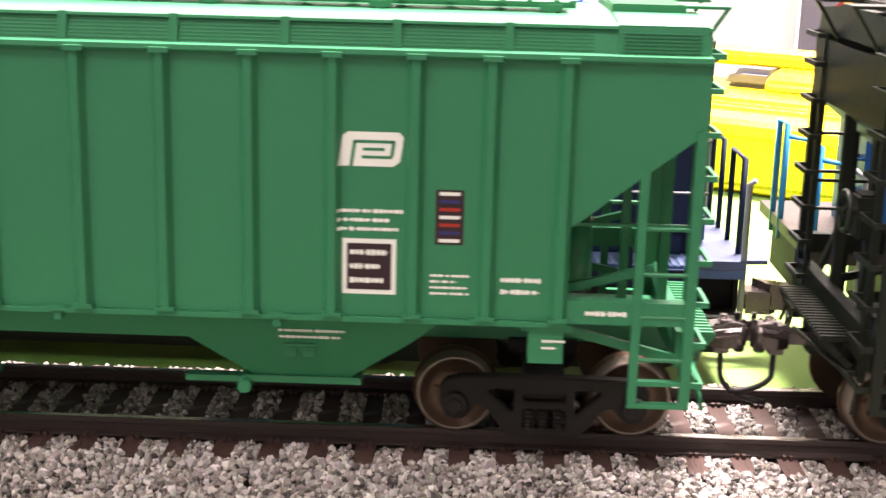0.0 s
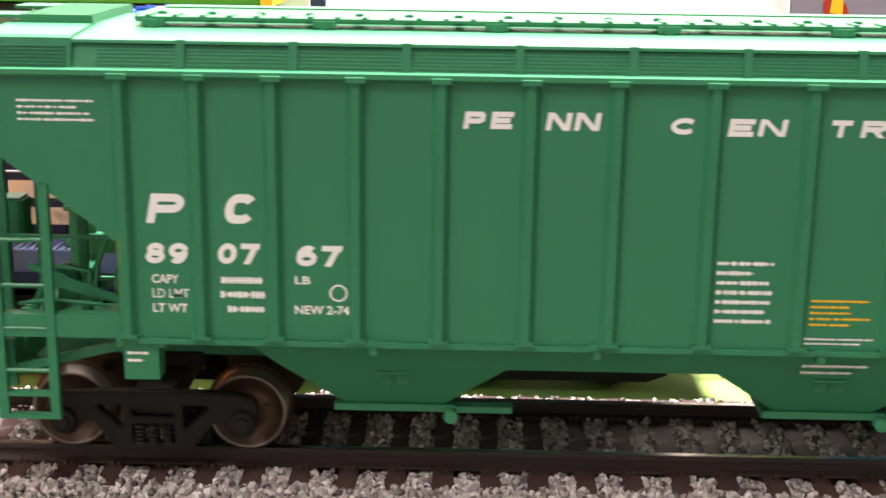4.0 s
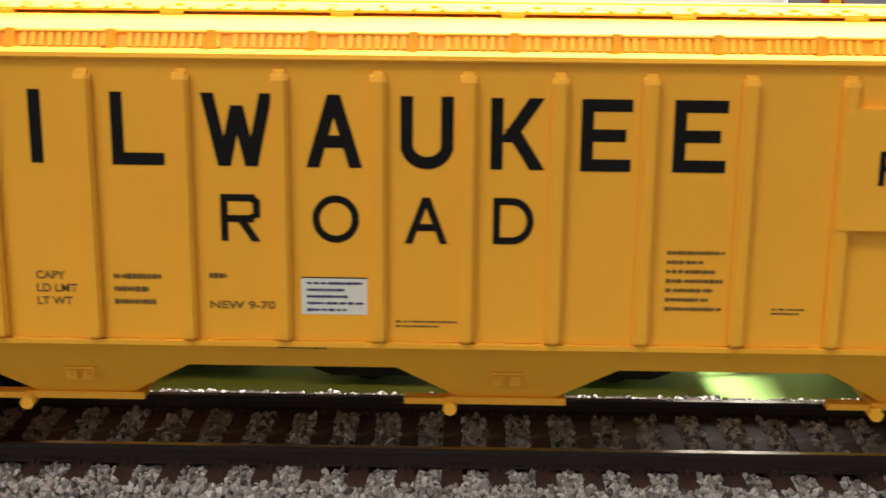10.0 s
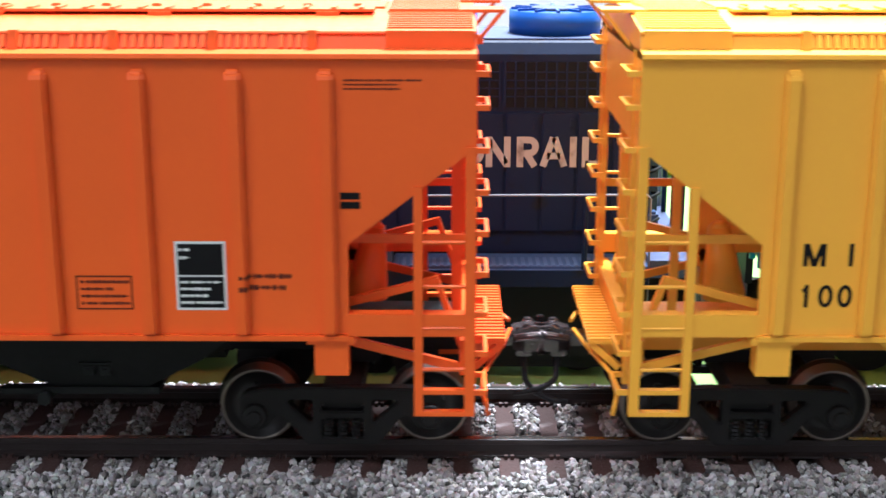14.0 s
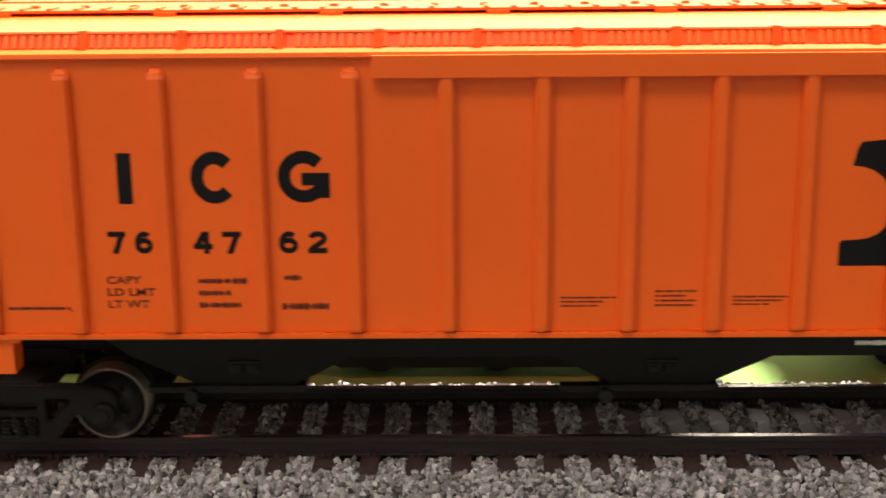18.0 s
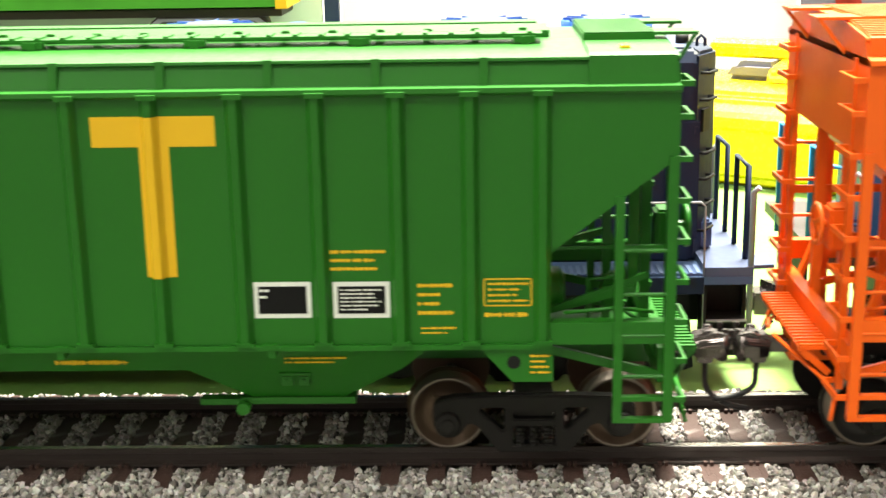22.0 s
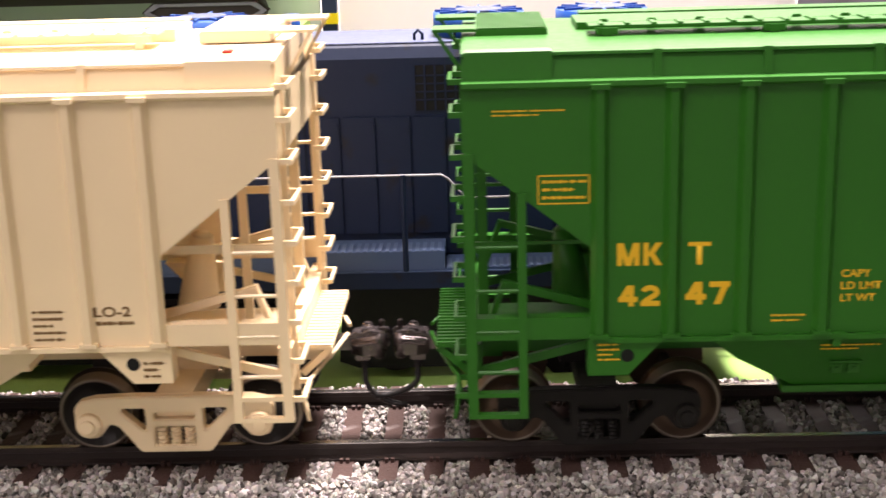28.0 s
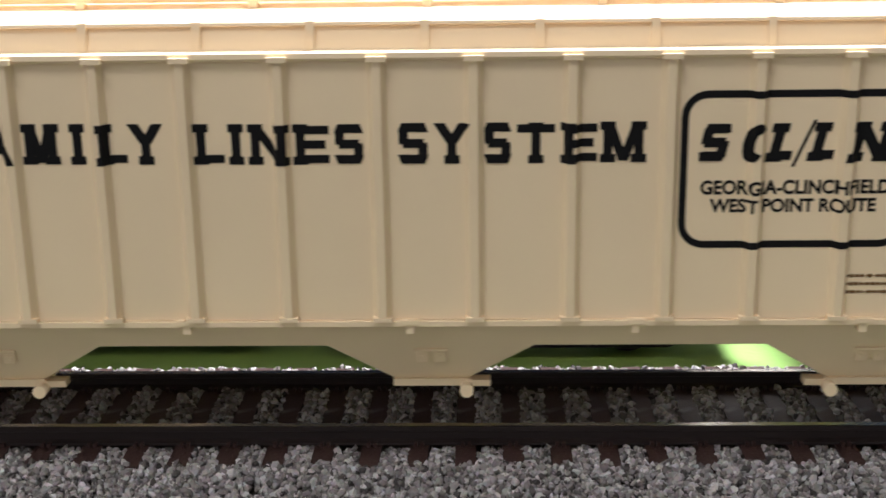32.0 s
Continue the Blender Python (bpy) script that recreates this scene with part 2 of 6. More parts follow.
STONE = island_paint("ballast_stone", [(0.0, (0.035, 0.029, 0.026)), (0.14, (0.12, 0.099, 0.086)), (0.3, (0.235, 0.207, 0.193)), (0.45, (0.20, 0.163, 0.147)), (0.6, (0.30, 0.27, 0.255)), (0.8, (0.37, 0.327, 0.302)), (1.0, (0.52, 0.478, 0.458))])
# bed colour darkened to put the shade between the stones into it
BED = paint("shade_dark_ballast_bed", (0.07, 0.06, 0.052), rough=0.9, vary=0.3, bump=0.2)
TABLE_GREEN = paint("green_table_felt", (0.205, 0.34, 0.092), rough=0.85, vary=0.08, bump=0.1)
LOCO_BLUE = paint("weathered_dark_blue_paint", (0.007, 0.0145, 0.043), rough=0.55, vary=0.35, gloss=0.2, stain=0.12, stain_colour=(0.012, 0.011, 0.014))
# tops of the dark locomotive: lighter and greyer than its sides
LOCO_TOP = paint("grey_blue_top", (0.062, 0.078, 0.145), rough=0.6, vary=0.35)
LOCO_FAN = paint("blue_fan_housing", (0.012, 0.07, 0.30), rough=0.4)
LOCO_GRILLE = paint("black_grille", (0.006, 0.006, 0.008), rough=0.6, gloss=0.2)
# the bright highlight along the walkway is painted in as this lighter blue
LOCO_TREAD = paint("highlight_blue_tread", (0.12, 0.16, 0.27), rough=0.5, vary=0.3)
LOCO_STEP = paint("blue_walkway", (0.055, 0.09, 0.19), rough=0.45)
LOCO_LETTER = paint("weathered_cream_lettering", (0.45, 0.40, 0.35), vary=0.15, stain=0.2, stain_colour=(0.10, 0.075, 0.06))
SHUNTER_BLUE = paint("bright_blue_paint", (0.012, 0.075, 0.21), rough=0.35)
RAILING_BLUE = paint("light_blue_railing", (0.02, 0.24, 0.48), rough=0.4)
RAILING_GREY = paint("grey_handrail", (0.23, 0.23, 0.26), rough=0.4)
CASE_YELLOW = paint("yellow_plastic", (0.80, 0.64, 0.006), rough=0.25, gloss=0.5)
ROOM_WALL = paint("room_wall", (0.42, 0.41, 0.40), rough=0.85, vary=0.05)
ROOM_FLOOR = paint("room_floor_carpet", (0.07, 0.068, 0.07), rough=0.95, vary=0.2)
WALL_WHITE = paint("white_wall", (0.92, 0.89, 0.885), rough=0.8, vary=0.04)
WALL_GREY = paint("grey_display_board", (0.19, 0.175, 0.22), rough=0.7)
POST_NAVY = paint("navy_post", (0.02, 0.035, 0.08))
BOX_GREEN = paint("green_box_side", (0.05, 0.24, 0.02))
CREAM = paint("pale_green_panel", (0.55, 0.66, 0.55))

# ------------------------------------------------------------------ covered hopper cars
HALF = 88.9          # half the length of a car's side
SHEET = -18.2        # the near side sheet's face
POSTS_A = (4.8, 14.6, 24.3, 33.0, 42.0, 50.6, 59.1, 66.8, 74.5)
POSTS_B = (4.6, 13.8, 23.8, 33.8, 43.8, 53.9, 63.8, 73.3)


def side_outline(top):
    h = HALF
    half = [(h, top), (h, 36.8), (h - 13.6, 26.4), (h - 13.6, 16.3)]
    return half + [(-x, z) for x, z in half[::-1]]


def wheel_rings(bm, y, sign):
    """One wheel: tread, flange on the inside, dished plate and hub."""
    n = 28
    prof = [(0.0, 1.6), (1.1, 1.6), (1.3, 0.5), (3.7, 0.15), (4.08, 1.25), (4.5, 1.25), (4.6, -1.0), (5.05, -1.15), (5.0, -1.5), (0.0, -1.5)]
    rings = []
    for r, d in prof:
        if r == 0.0:
            rings.append([bm.verts.new((0, y + sign * d, 0))])
        else:
            rings.append([bm.verts.new((r * math.cos(i * 2 * math.pi / n), y + sign * d, r * math.sin(i * 2 * math.pi / n))) for i in range(n)])
    for a, b in zip(rings, rings[1:]):
        for i in range(n):
            j = (i + 1) % n
            if len(a) == 1:
                bm.faces.new((a[0], b[i], b[j]))
            elif len(b) == 1:
                bm.faces.new((a[i], a[j], b[0]))
            else:
                bm.faces.new((a[i], a[j], b[j], b[i])).smooth = True


def wheel_mesh(material, rim):
    bm = bm_new()
    wheel_rings(bm, -8.0, -1)
    wheel_rings(bm, 8.0, 1)
    rod(bm, (0, -11.0, 0), (0, 11.0, 0), 0.7, 10)
    # casting marks on the plate
    for k, a in enumerate((0.4, 2.3, 4.1)):
        box(bm, 2.2 * math.cos(a) - 0.35, 2.2 * math.cos(a) + 0.35, -8.75, -8.4, 2.2 * math.sin(a) - 0.3, 2.2 * math.sin(a) + 0.3)
    me = mesh_of("wheelset", bm, material)
    me.materials.append(rim)
    for p in me.polygons:
        c = p.center
        r = math.hypot(c.x, c.z) * 1000
        if 4.05 < r < 4.75 and abs(p.normal.y) < 0.9 or r > 4.1 and abs(p.normal.y) > 0.5 and abs(c.y) * 1000 > 8.5:
            p.material_index = 1
    return me


def sideframe_mesh(material):
    """A cast side frame: one plate with triangular windows, a bolster slot and a spring opening."""
    half = [(0.0, 7.9), (5.0, 7.9), (9.2, 7.75), (11.1, 7.3), (11.7, 6.5), (11.7, 4.4), (11.2, 3.1), (10.2, 2.7), (9.0, 2.8), (8.2, 3.7), (7.6, 4.5), (6.6, 4.2), (4.6, 1.5), (4.1, 0.9), (0.0, 0.9)]
    loops = [half + [(-x, z) for x, z in half[-2:0:-1]], rect(-2.4, 2.4, 5.0, 5.9), rect(-2.4, 2.4, 1.8, 4.1)]
    for k in (-1, 1):
        loops.append([(k * 3.4, 6.4), (k * 6.2, 6.4), (k * 6.3, 6.0), (k * 3.7, 3.6), (k * 3.4, 3.7)])
    bm = bm_new()
    edges = []
    for pts in loops:
        vs = [bm.verts.new((x, 0.8, z)) for x, z in pts]
        edges += [bm.edges.new((vs[i], vs[(i + 1) % len(vs)])) for i in range(len(vs))]
    made = bmesh.ops.triangle_fill(bm, edges=edges, use_beauty=True)
    faces = [f for f in made["geom"] if isinstance(f, bmesh.types.BMFace)]
    out = bmesh.ops.extrude_face_region(bm, geom=faces)
    bmesh.ops.translate(bm, vec=(0, -1.6, 0), verts=[v for v in out["geom"] if isinstance(v, bmesh.types.BMVert)])
    return mesh_of("sideframe", bm, material, 0.16)


def bearing_mesh(material):
    """A roller bearing cap with its bolt ring."""
    bm = bm_new()
    last = None
    for r, y in ((0.05, -1.75), (0.75, -1.75), (0.85, -1.45), (1.35, -1.4), (1.5, -1.2), (1.55, -0.7)):
        now = [bm.verts.new((r * math.cos(k * math.pi / 8), y, r * math.sin(k * math.pi / 8))) for k in range(16)]
        if last:
            for k in range(16):
                bm.faces.new((last[k], last[(k + 1) % 16], now[(k + 1) % 16], now[k]))
        else:
            bm.faces.new(now)
        last = now
    return mesh_of("bearing_cap", bm, material)


def spring_mesh(material):
    bm = bm_new()
    last = None
    for k in range(11):
        r = 0.5 if k % 2 else 0.72
        now = [bm.verts.new((r * math.cos(i * math.pi / 4), r * math.sin(i * math.pi / 4), k * 0.24)) for i in range(8)]
        if last:
            for i in range(8):
                bm.faces.new((last[i], last[(i + 1) % 8], now[(i + 1) % 8], now[i]))
        last = now
    return mesh_of("spring", bm, material)


WHEELSETS = []   # each: object; turned in motions()


def add_truck(car, x, frame_mesh, spr_mesh, cap_mesh, bolster_mesh, wheel_me):
    truck = new("truck")
    truck.parent = car
    truck.location = Vector((x, 0, 0)) * MM
    for s in (-1, 1):
        fr = shared("sideframe", frame_mesh, truck, (0, s * 11.7, 0))
        if s > 0:
            fr.rotation_euler = (0, 0, math.pi)
        for k in (-1.6, 0.0, 1.6):
            shared("spring", spr_mesh, truck, (k, s * 11.9, 1.7))
        for k in (-10.05, 10.05):
            cap = shared("bearing_cap", cap_mesh, truck, (k, s * 11.7, 4.5))
            if s > 0:
                cap.rotation_euler = (0, 0, math.pi)
    shared("bolster", bolster_mesh, truck, (0, 0, 0))
    for s in (-1, 1):
        w = shared("wheelset", wheel_me, truck, (s * 10.05, 0, 4.5))
        WHEELSETS.append(w)
    return truck


def coupler_bm(s):
    """Shank, head and knuckle; s is the end it points to."""
    bm = bm_new()
    h = HALF
    box(bm, s * (h - 2), s * (h + 5.4), -1.1, 1.1, 9.0, 10.6)
    prism(bm, [(s * (h + 4.9), -1.6), (s * (h + 6.4), -2.3), (s * (h + 8.6), -2.1), (s * (h + 9.5), -0.9), (s * (h + 8.3), -0.5), (s * (h + 7.9), 0.6), (s * (h + 9.6), 1.2), (s * (h + 9.4), 2.0), (s * (h + 6.8), 2.2), (s * (h + 5.0), 1.6)], 8.6, 11.1, "xy")
    rod(bm, (s * (h + 8.4), -1.5, 8.2), (s * (h + 8.4), -1.5, 11.6), 0.75, 10)
    box(bm, s * (h + 6.2), s * (h + 7.6), -1.0, 1.2, 11.0, 11.7)
    rod(bm, (s * (h + 6.9), 0.9, 10.9), (s * (h + 6.9), 0.9, 12.0), 0.6, 10)
    rod(bm, (s * (h + 5.2), -2.2, 10.4), (s * (h + 8.2), -2.6, 10.9), 0.55, 8)
    prism(bm, [(s * (h + 5.0), 10.6), (s * (h + 7.2), 11.9), (s * (h + 8.6), 11.7), (s * (h + 8.2), 10.8)], -2.2, -1.2)
    box(bm, s * (h + 5.4), s * (h + 7.3), -1.9, -0.6, 7.9, 8.8)
    for k, (x, y) in enumerate(((5.6, -1.7), (7.4, -2.0), (8.9, -0.9), (8.6, 1.5))):
        rod(bm, (s * (h + x), y, 11.0), (s * (h + x), y, 11.7 + 0.15 * k), 0.4, 8)
    beam(bm, (s * (h + 3.4), -2.4, 10.9), (s * (h + 6.6), -2.5, 11.6), 0.4, 0.4)
    return bm


def trip_pin_bm(s):
    bm = bm_new()
    h = HALF
    pts = [(s * (h + 6.4), -0.8, 8.7), (s * (h + 6.5), -1.0, 5.4)]
    low = 3.4 if s > 0 else 2.2
    for k in range(1, 9):
        a = k / 8 * 1.45
        pts.append((s * (h + 6.5 + 6.0 * (1 - math.cos(a))), -1.0 - 0.9 * math.sin(a), 5.4 - low * math.sin(a)))
    wire(bm, pts, 0.36, 8)
    return bm


def grab_mesh(material):
    bm = bm_new()
    box(bm, -0.1, 1.4, -0.2, 0.2, -0.3, 0.3)
    box(bm, 1.05, 1.4, 0.2, 5.4, -0.3, 0.3)
    box(bm, -0.1, 1.4, 5.4, 5.8, -0.3, 0.3)
    return mesh_of("grab_iron", bm, material)


def hopper(label, at_x, body, under, truck_paint, wheels, roof_kind, posts, top, brake_end, pad, group="covered hopper cars of the train"):
    h = HALF
    car = thing("hopper_car", (at_x, 0, 0), label, "train car", group)
    kind_b = roof_kind == "B"
    low, mouth, bay_wide = pad.get("low", 0.4), pad.get("mouth", 5.4), pad.get("bay_wide", 12.2)
    depth = 1.0 if kind_b else 0.85
    for s in (-1, 1):
        bm = bm_new()
        prism(bm, side_outline(top), s * 18.2, s * 17.6)
        part("side_sheet", bm, body, car)
        bm = bm_new()
        box(bm, -h + 13.6, h - 13.6, s * 18.75, s * 17.9, 15.7, 16.25)
        part("side_sill", bm, body, car)
    # posts
    bm = bm_new()
    if kind_b:
        prism(bm, [(0.1, 16.4), (-depth, 16.4), (-depth, 44.0), (-depth * 0.7, 44.7), (0.1, 45.2)], -0.85, 0.85, "yz")
    else:
        prism(bm, [(-0.95, 0.0), (-0.4, -depth), (0.4, -depth), (0.95, 0.0)], 16.6, top - 0.35, "xy")
        box(bm, -1.0, 1.0, -depth - 0.1, 0.05, 16.3, 16.75)
        prism(bm, [(-1.0, top - 0.55), (1.0, top - 0.55), (1.0, top), (-1.0, top)], -depth - 0.25, 0.05)
    post_me = mesh_of("side_post", bm, body, 0.3 if kind_b else 0.0)
    for x in [-p for p in posts[::-1]] + list(posts):
        if (x, "cut") in pad.get("cuts", ()):
            continue
        shared("side_post", post_me, car, (x, SHEET, 0))
        far = shared("side_post", post_me, car, (x, -SHEET, 0))
        far.rotation_euler = (0, 0, math.pi)
    # hopper bays, skirt and gates
    bm = bm_new()
    prism(bm, [(-17.6, 16.2), (-15.7, 12.5), (15.7, 12.5), (17.6, 16.2)], -h + 30, h - 30, "yz")
    part("belly", bm, under, car)
    for c in (-46.8, 0.0, 46.8):
        bm = bm_new()
        rows = []
        for z, hx, hy in ((15.9, bay_wide + 3.6, 17.5), (12.6, bay_wide, 15.8), (8.9 - low, mouth, 13.6)):
            rows.append([bm.verts.new((c + a * hx, b * hy, z)) for a, b in ((-1, -1), (1, -1), (1, 1), (-1, 1))])
        for lo, hi in zip(rows, rows[1:]):
            for i in range(4):
                bm.faces.new((lo[i], lo[(i + 1) % 4], hi[(i + 1) % 4], hi[i]))
        bm.faces.new(rows[0])
        bm.faces.new(rows[-1])
        bay = part("hopper_bay", bm, under, car)
        bm = bm_new()
        g = -1 if kind_b or c > 20 else 1
        lip = mouth + (1.2 if mouth > 5 else 0.2)
        reach = 10.5 + 2 * low if mouth > 5 else 6.4
        box(bm, c - lip, c + lip, -14.0, 14.0, 8.1 - low, 8.9 - low)
        box(bm, c + g * lip, c + g * reach, -13.9, -12.3, 8.0 - low, 8.7 - low)
        rod(bm, (c + g * (lip - 0.4), -15.2, 7.9 - low), (c + g * (lip - 0.4), -12.5, 7.9 - low), 0.75, 10)
        part("outlet_gate", bm, under, bay)
        bm = bm_new()
        box(bm, c - 1.75, c + 1.75, -15.75, -14.4, 11.8, 12.05)
        for dx in (-0.95, 0.95):
            box(bm, c + dx - 0.6, c + dx + 0.6, -15.35, -14.0, 10.45, 11.5)
            box(bm, c + dx - 0.2, c + dx + 0.2, -15.55, -14.3, 10.8, 11.2)
        part("vibrator_bracket", bm, under, bay)
    if not kind_b:
        bm = bm_new()
        box(bm, -0.95, 0.95, -18.95, -18.0, 15.95, 16.4)
        box(bm, -0.4, 0.4, -18.7, -17.2, 14.9, 15.95)
        me = mesh_of("sill_clip", bm, body)
        for k in range(-2, 3):
            shared("sill_clip", me, car, (k * 23.4 - 2.0, 0, 0))
    bm = bm_new()
    box(bm, -h + 1, h - 1, -3.2, 3.2, 9.3, 13.4)
    part("centre_sill", bm, under, car)
    # roof
    bm = bm_new()
    if kind_b:
        half = [(-18.55, top - 0.5), (-18.75, top - 0.25), (-18.6, top + 0.2), (-17.3, top + 0.5), (-17.0, top + 0.55), (-16.3, top + 2.0), (-16.6, top + 2.1), (-16.5, top + 2.3), (-15.6, top + 2.45), (-9.0, top + 3.25), (-5.6, top + 3.56)]
    else:
        half = [(-18.55, top - 0.5), (-18.85, top - 0.2), (-18.75, top + 0.3), (-17.3, top + 0.45), (-16.5, top + 2.7), (-16.9, top + 2.85), (-16.8, top + 3.15), (-15.6, top + 3.3), (-6.0, top + 4.0)]
    prism(bm, half + [(-y, z) for y, z in half[::-1]], -h, h, "yz")
    part("roof", bm, body, car)
    if kind_b:
        n = 160
        rib = bm_new()
        beam(rib, (0, -17.0, top + 0.62), (0, -16.4, top + 1.9), 0.42, 0.5)
        me = mesh_of("roof_rib", rib, body)
        for k in range(n):
            x = -h + 17 + (k + 0.5) * (2 * h - 34) / n
            if k % 12 != 11:
                shared("roof_rib", me, car, (x, 0, 0))
        clip = bm_new()
        prism(clip, [(-17.4, top + 0.5), (-16.5, top + 0.5), (-15.6, top + 2.4), (-16.95, top + 2.45)], -0.45, 0.45, "yz")
        me = mesh_of("roof_carline", clip, body)
        for k in range(15):
            shared("roof_carline", me, car, (-h + 17 + k * (2 * h - 34) / 14, 0, 0))
    else:
        clip = bm_new()
        prism(clip, [(-17.5, top + 0.35), (-16.2, top + 0.35), (-16.0, top + 3.3), (-16.95, top + 3.25)], -0.45, 0.45, "yz")
        me = mesh_of("roof_carline", clip, body)
        for k in range(15):
            shared("roof_carline", me, car, (-79.8 + k * 11.4, 0, 0))
        if pad.get("louvres"):
            bm = bm_new()
            for z in (0.62, 0.98, 1.34, 1.7, 2.06, 2.42):
                y = -17.3 + (z - 0.45) * 0.355
                box(bm, -h + 12, h - 12, y - 0.05, y + 0.3, top + z, top + z + 0.14)
                y = -17.6 + (z - 0.4) * 0.207
                for s in (-1, 1):
                    box(bm, s * (h - 9.0), s * (h - 1.2), y - 0.12, y + 0.3, top + z, top + z + 0.14)
            part("roof_louvre", bm, body, car)
    # end blocks of the roof
    for s in (-1, 1):
        bm = bm_new()
        if kind_b:
            prism(bm, [(-17.0, top + 0.5), (-16.9, top + 2.4), (-16.2, top + 2.6), (-8.7, top + 3.5), (-8.7, top + 0.5)], s * (h - 9.4), s * (h - 0.3), "yz")
        else:
            prism(bm, [(-17.6, top + 0.4), (-17.0, top + 3.3), (-16.4, top + 3.55), (-9.0, top + 4.05), (-9.0, top + 0.4)], s * (h - 9.5), s * (h - 0.3), "yz")
        step_part = part("roof_end_step", bm, body, car)
        if kind_b:
            bm = bm_new()
            box(bm, s * (h - 9.3), s * (h - 0.4), -0.3, 0.3, 0.0, 0.2)
            slat = mesh_of("slat", bm, body)
            for k in range(9):
                shared("slat", slat, step_part, (0, -16.0 + k * 0.86, top + 2.55 + k * 0.105))
    deck = top + (3.6 if kind_b else 4.6) + pad.get("deck", 0.0)
    walk_end = 11.0 if kind_b else 14.0
    bm = bm_new()
    box(bm, -h + walk_end - 1, h - walk_end + 1, -4.4, 4.4, top + 2.3, deck + 0.2)
    hatch = part("hatch_cover", bm, body, car)
    bm = bm_new()
    box(bm, -0.5, 0.5, -4.7, -4.1, deck - 0.1, deck + 0.55)
    clip_me = mesh_of("hatch_clip", bm, body, 0.1)
    for k in range(28):
        shared("hatch_clip", clip_me, hatch, (-h + walk_end + 2 + k * (2 * h - 2 * walk_end - 4) / 27, 0, 0))
    bm = bm_new()
    box(bm, -h + walk_end, h - walk_end, -8.9, -5.6, deck + 0.02, deck + 0.3)
    board_walk = part("running_board", bm, body, car)
    bm = bm_new()
    box(bm, -0.28, 0.28, -8.8, -5.7, deck + 0.28, deck + 0.5)
    tread_me = mesh_of("tread", bm, body)
    for k in range(52):
        shared("tread", tread_me, board_walk, (-h + walk_end + 1.4 + k * (2 * h - 2 * walk_end - 2.8) / 51, 0, 0))
    bm = bm_new()
    box(bm, -h + walk_end, h - walk_end, 5.6, 8.9, deck - 0.05, deck + 0.3)
    part("running_board", bm, body, car)
    bm = bm_new()
    prism(bm, [(-9.4, top + 1.8), (-8.6, top + 1.8), (-8.2, deck), (-9.3, deck)], -0.45, 0.45, "yz")
    box(bm, -1.2, 1.2, -9.2, -8.4, deck - 0.7, deck + 0.05)
    me = mesh_of("running_board_bracket", bm, body)
    for k in range(9):
        shared("running_board_bracket", me, car, (-h + 16 + k * (2 * h - 32) / 8, 0, 0))
    # ends
    grab = grab_mesh(body)
    bm = bm_new()
    rod(bm, (0, -18.2, 0), (5.6, -18.2, 0), 0.24, 6)
    rung_me = mesh_of("rung", bm, body)
    bm = bm_new()
    box(bm, 0, 1.1, -18.5, -17.6, 7.0, 36.9)
    stile_out = mesh_of("stile", bm, body)
    bm = bm_new()
    box(bm, 0, 0.95, -18.5, -17.6, 7.0, 32.6)
    stile_in = mesh_of("stile", bm, body)
    bm = bm_new()
    box(bm, 0, 6.6, -18.45, -17.5, 6.9, 7.4)
    step_me = mesh_of("step", bm, body)
    for s in (-1, 1):
        bm = bm_new()
        box(bm, s * (h - 0.9), s * h, -17.6, 17.6, 36.6, top + 0.3)
        part("end_sheet", bm, body, car)
        bm = bm_new()
        prism(bm, [(s * (h - 0.3), 37.2), (s * (h - 0.3), 36.6), (s * (h - 27.0), 15.4), (s * (h - 27.6), 15.9)], -17.6, 17.6)
        part("slope_sheet", bm, body, car)
        for side in (-1, 1):
            ladder = new("ladder")
            ladder.parent = car
            flip = 1 if side < 0 else -1
            def put(name, me, x0, wid, z=0.0):
                # mirrored pieces are placed by their outer corner
                ob = shared(name, me, ladder, (x0 if flip > 0 else x0 + wid, 0, z))
                if flip < 0:
                    ob.rotation_euler = (0, 0, math.pi)
                return ob
            xo = s * h - (1.1 if s > 0 else 0.0)
            xi = s * (h - 6.6) - (0.0 if s > 0 else 0.95)
            put("stile", stile_out, xo, 1.1)
            put("stile", stile_in, xi, 0.95)
            x0 = s * (h - 0.8) - (5.6 if s > 0 else 0.0)
            for z in (12.3, 17.0, 21.7, 26.6, 31.6)[:4 if side < 0 else 5]:
                put("rung", rung_me, x0, 5.6, z)
            put("step", step_me, s * h - (6.6 if s > 0 else 0.0), 6.6)
            put("step", step_me, s * h - (6.6 if s > 0 else 0.0), 6.6, 2.55)
            # grab irons round the corner, on the end
            for z in (9.5, 14.0, 18.5, 23.0, 27.5, 32.0, 36.5, 41.0, 44.5):
                g = shared("grab_iron", grab, car, (s * h, side * 17.9 if side < 0 else 12.1, z))
                if s < 0:
                    g.rotation_euler = (0, 0, math.pi)
                    g.location.y = (-12.1 if side < 0 else 17.9) * MM
            bm = bm_new()
            box(bm, s * (h - 13.8), s * (h - 0.2), side * 18.3, side * 16.6, 16.1, 18.6)
            part("end_side_sill", bm, body, car)
            bm = bm_new()
            beam(bm, (s * (h - 14.0), side * 14.5, 26.1), (s * (h - 0.8), side * 14.5, 26.1), 0.4, 1.0 if kind_b or pad.get("deck") else 0.4)
            part("hand_rail", bm, body, car)
            bm = bm_new()
            beam(bm, (s * (h - 14.5), side * 13.5, 18.4), (s * (h - 3.9), side * 13.5, 21.2), 0.8, 0.9)
            part("diagonal_brace", bm, body, car)
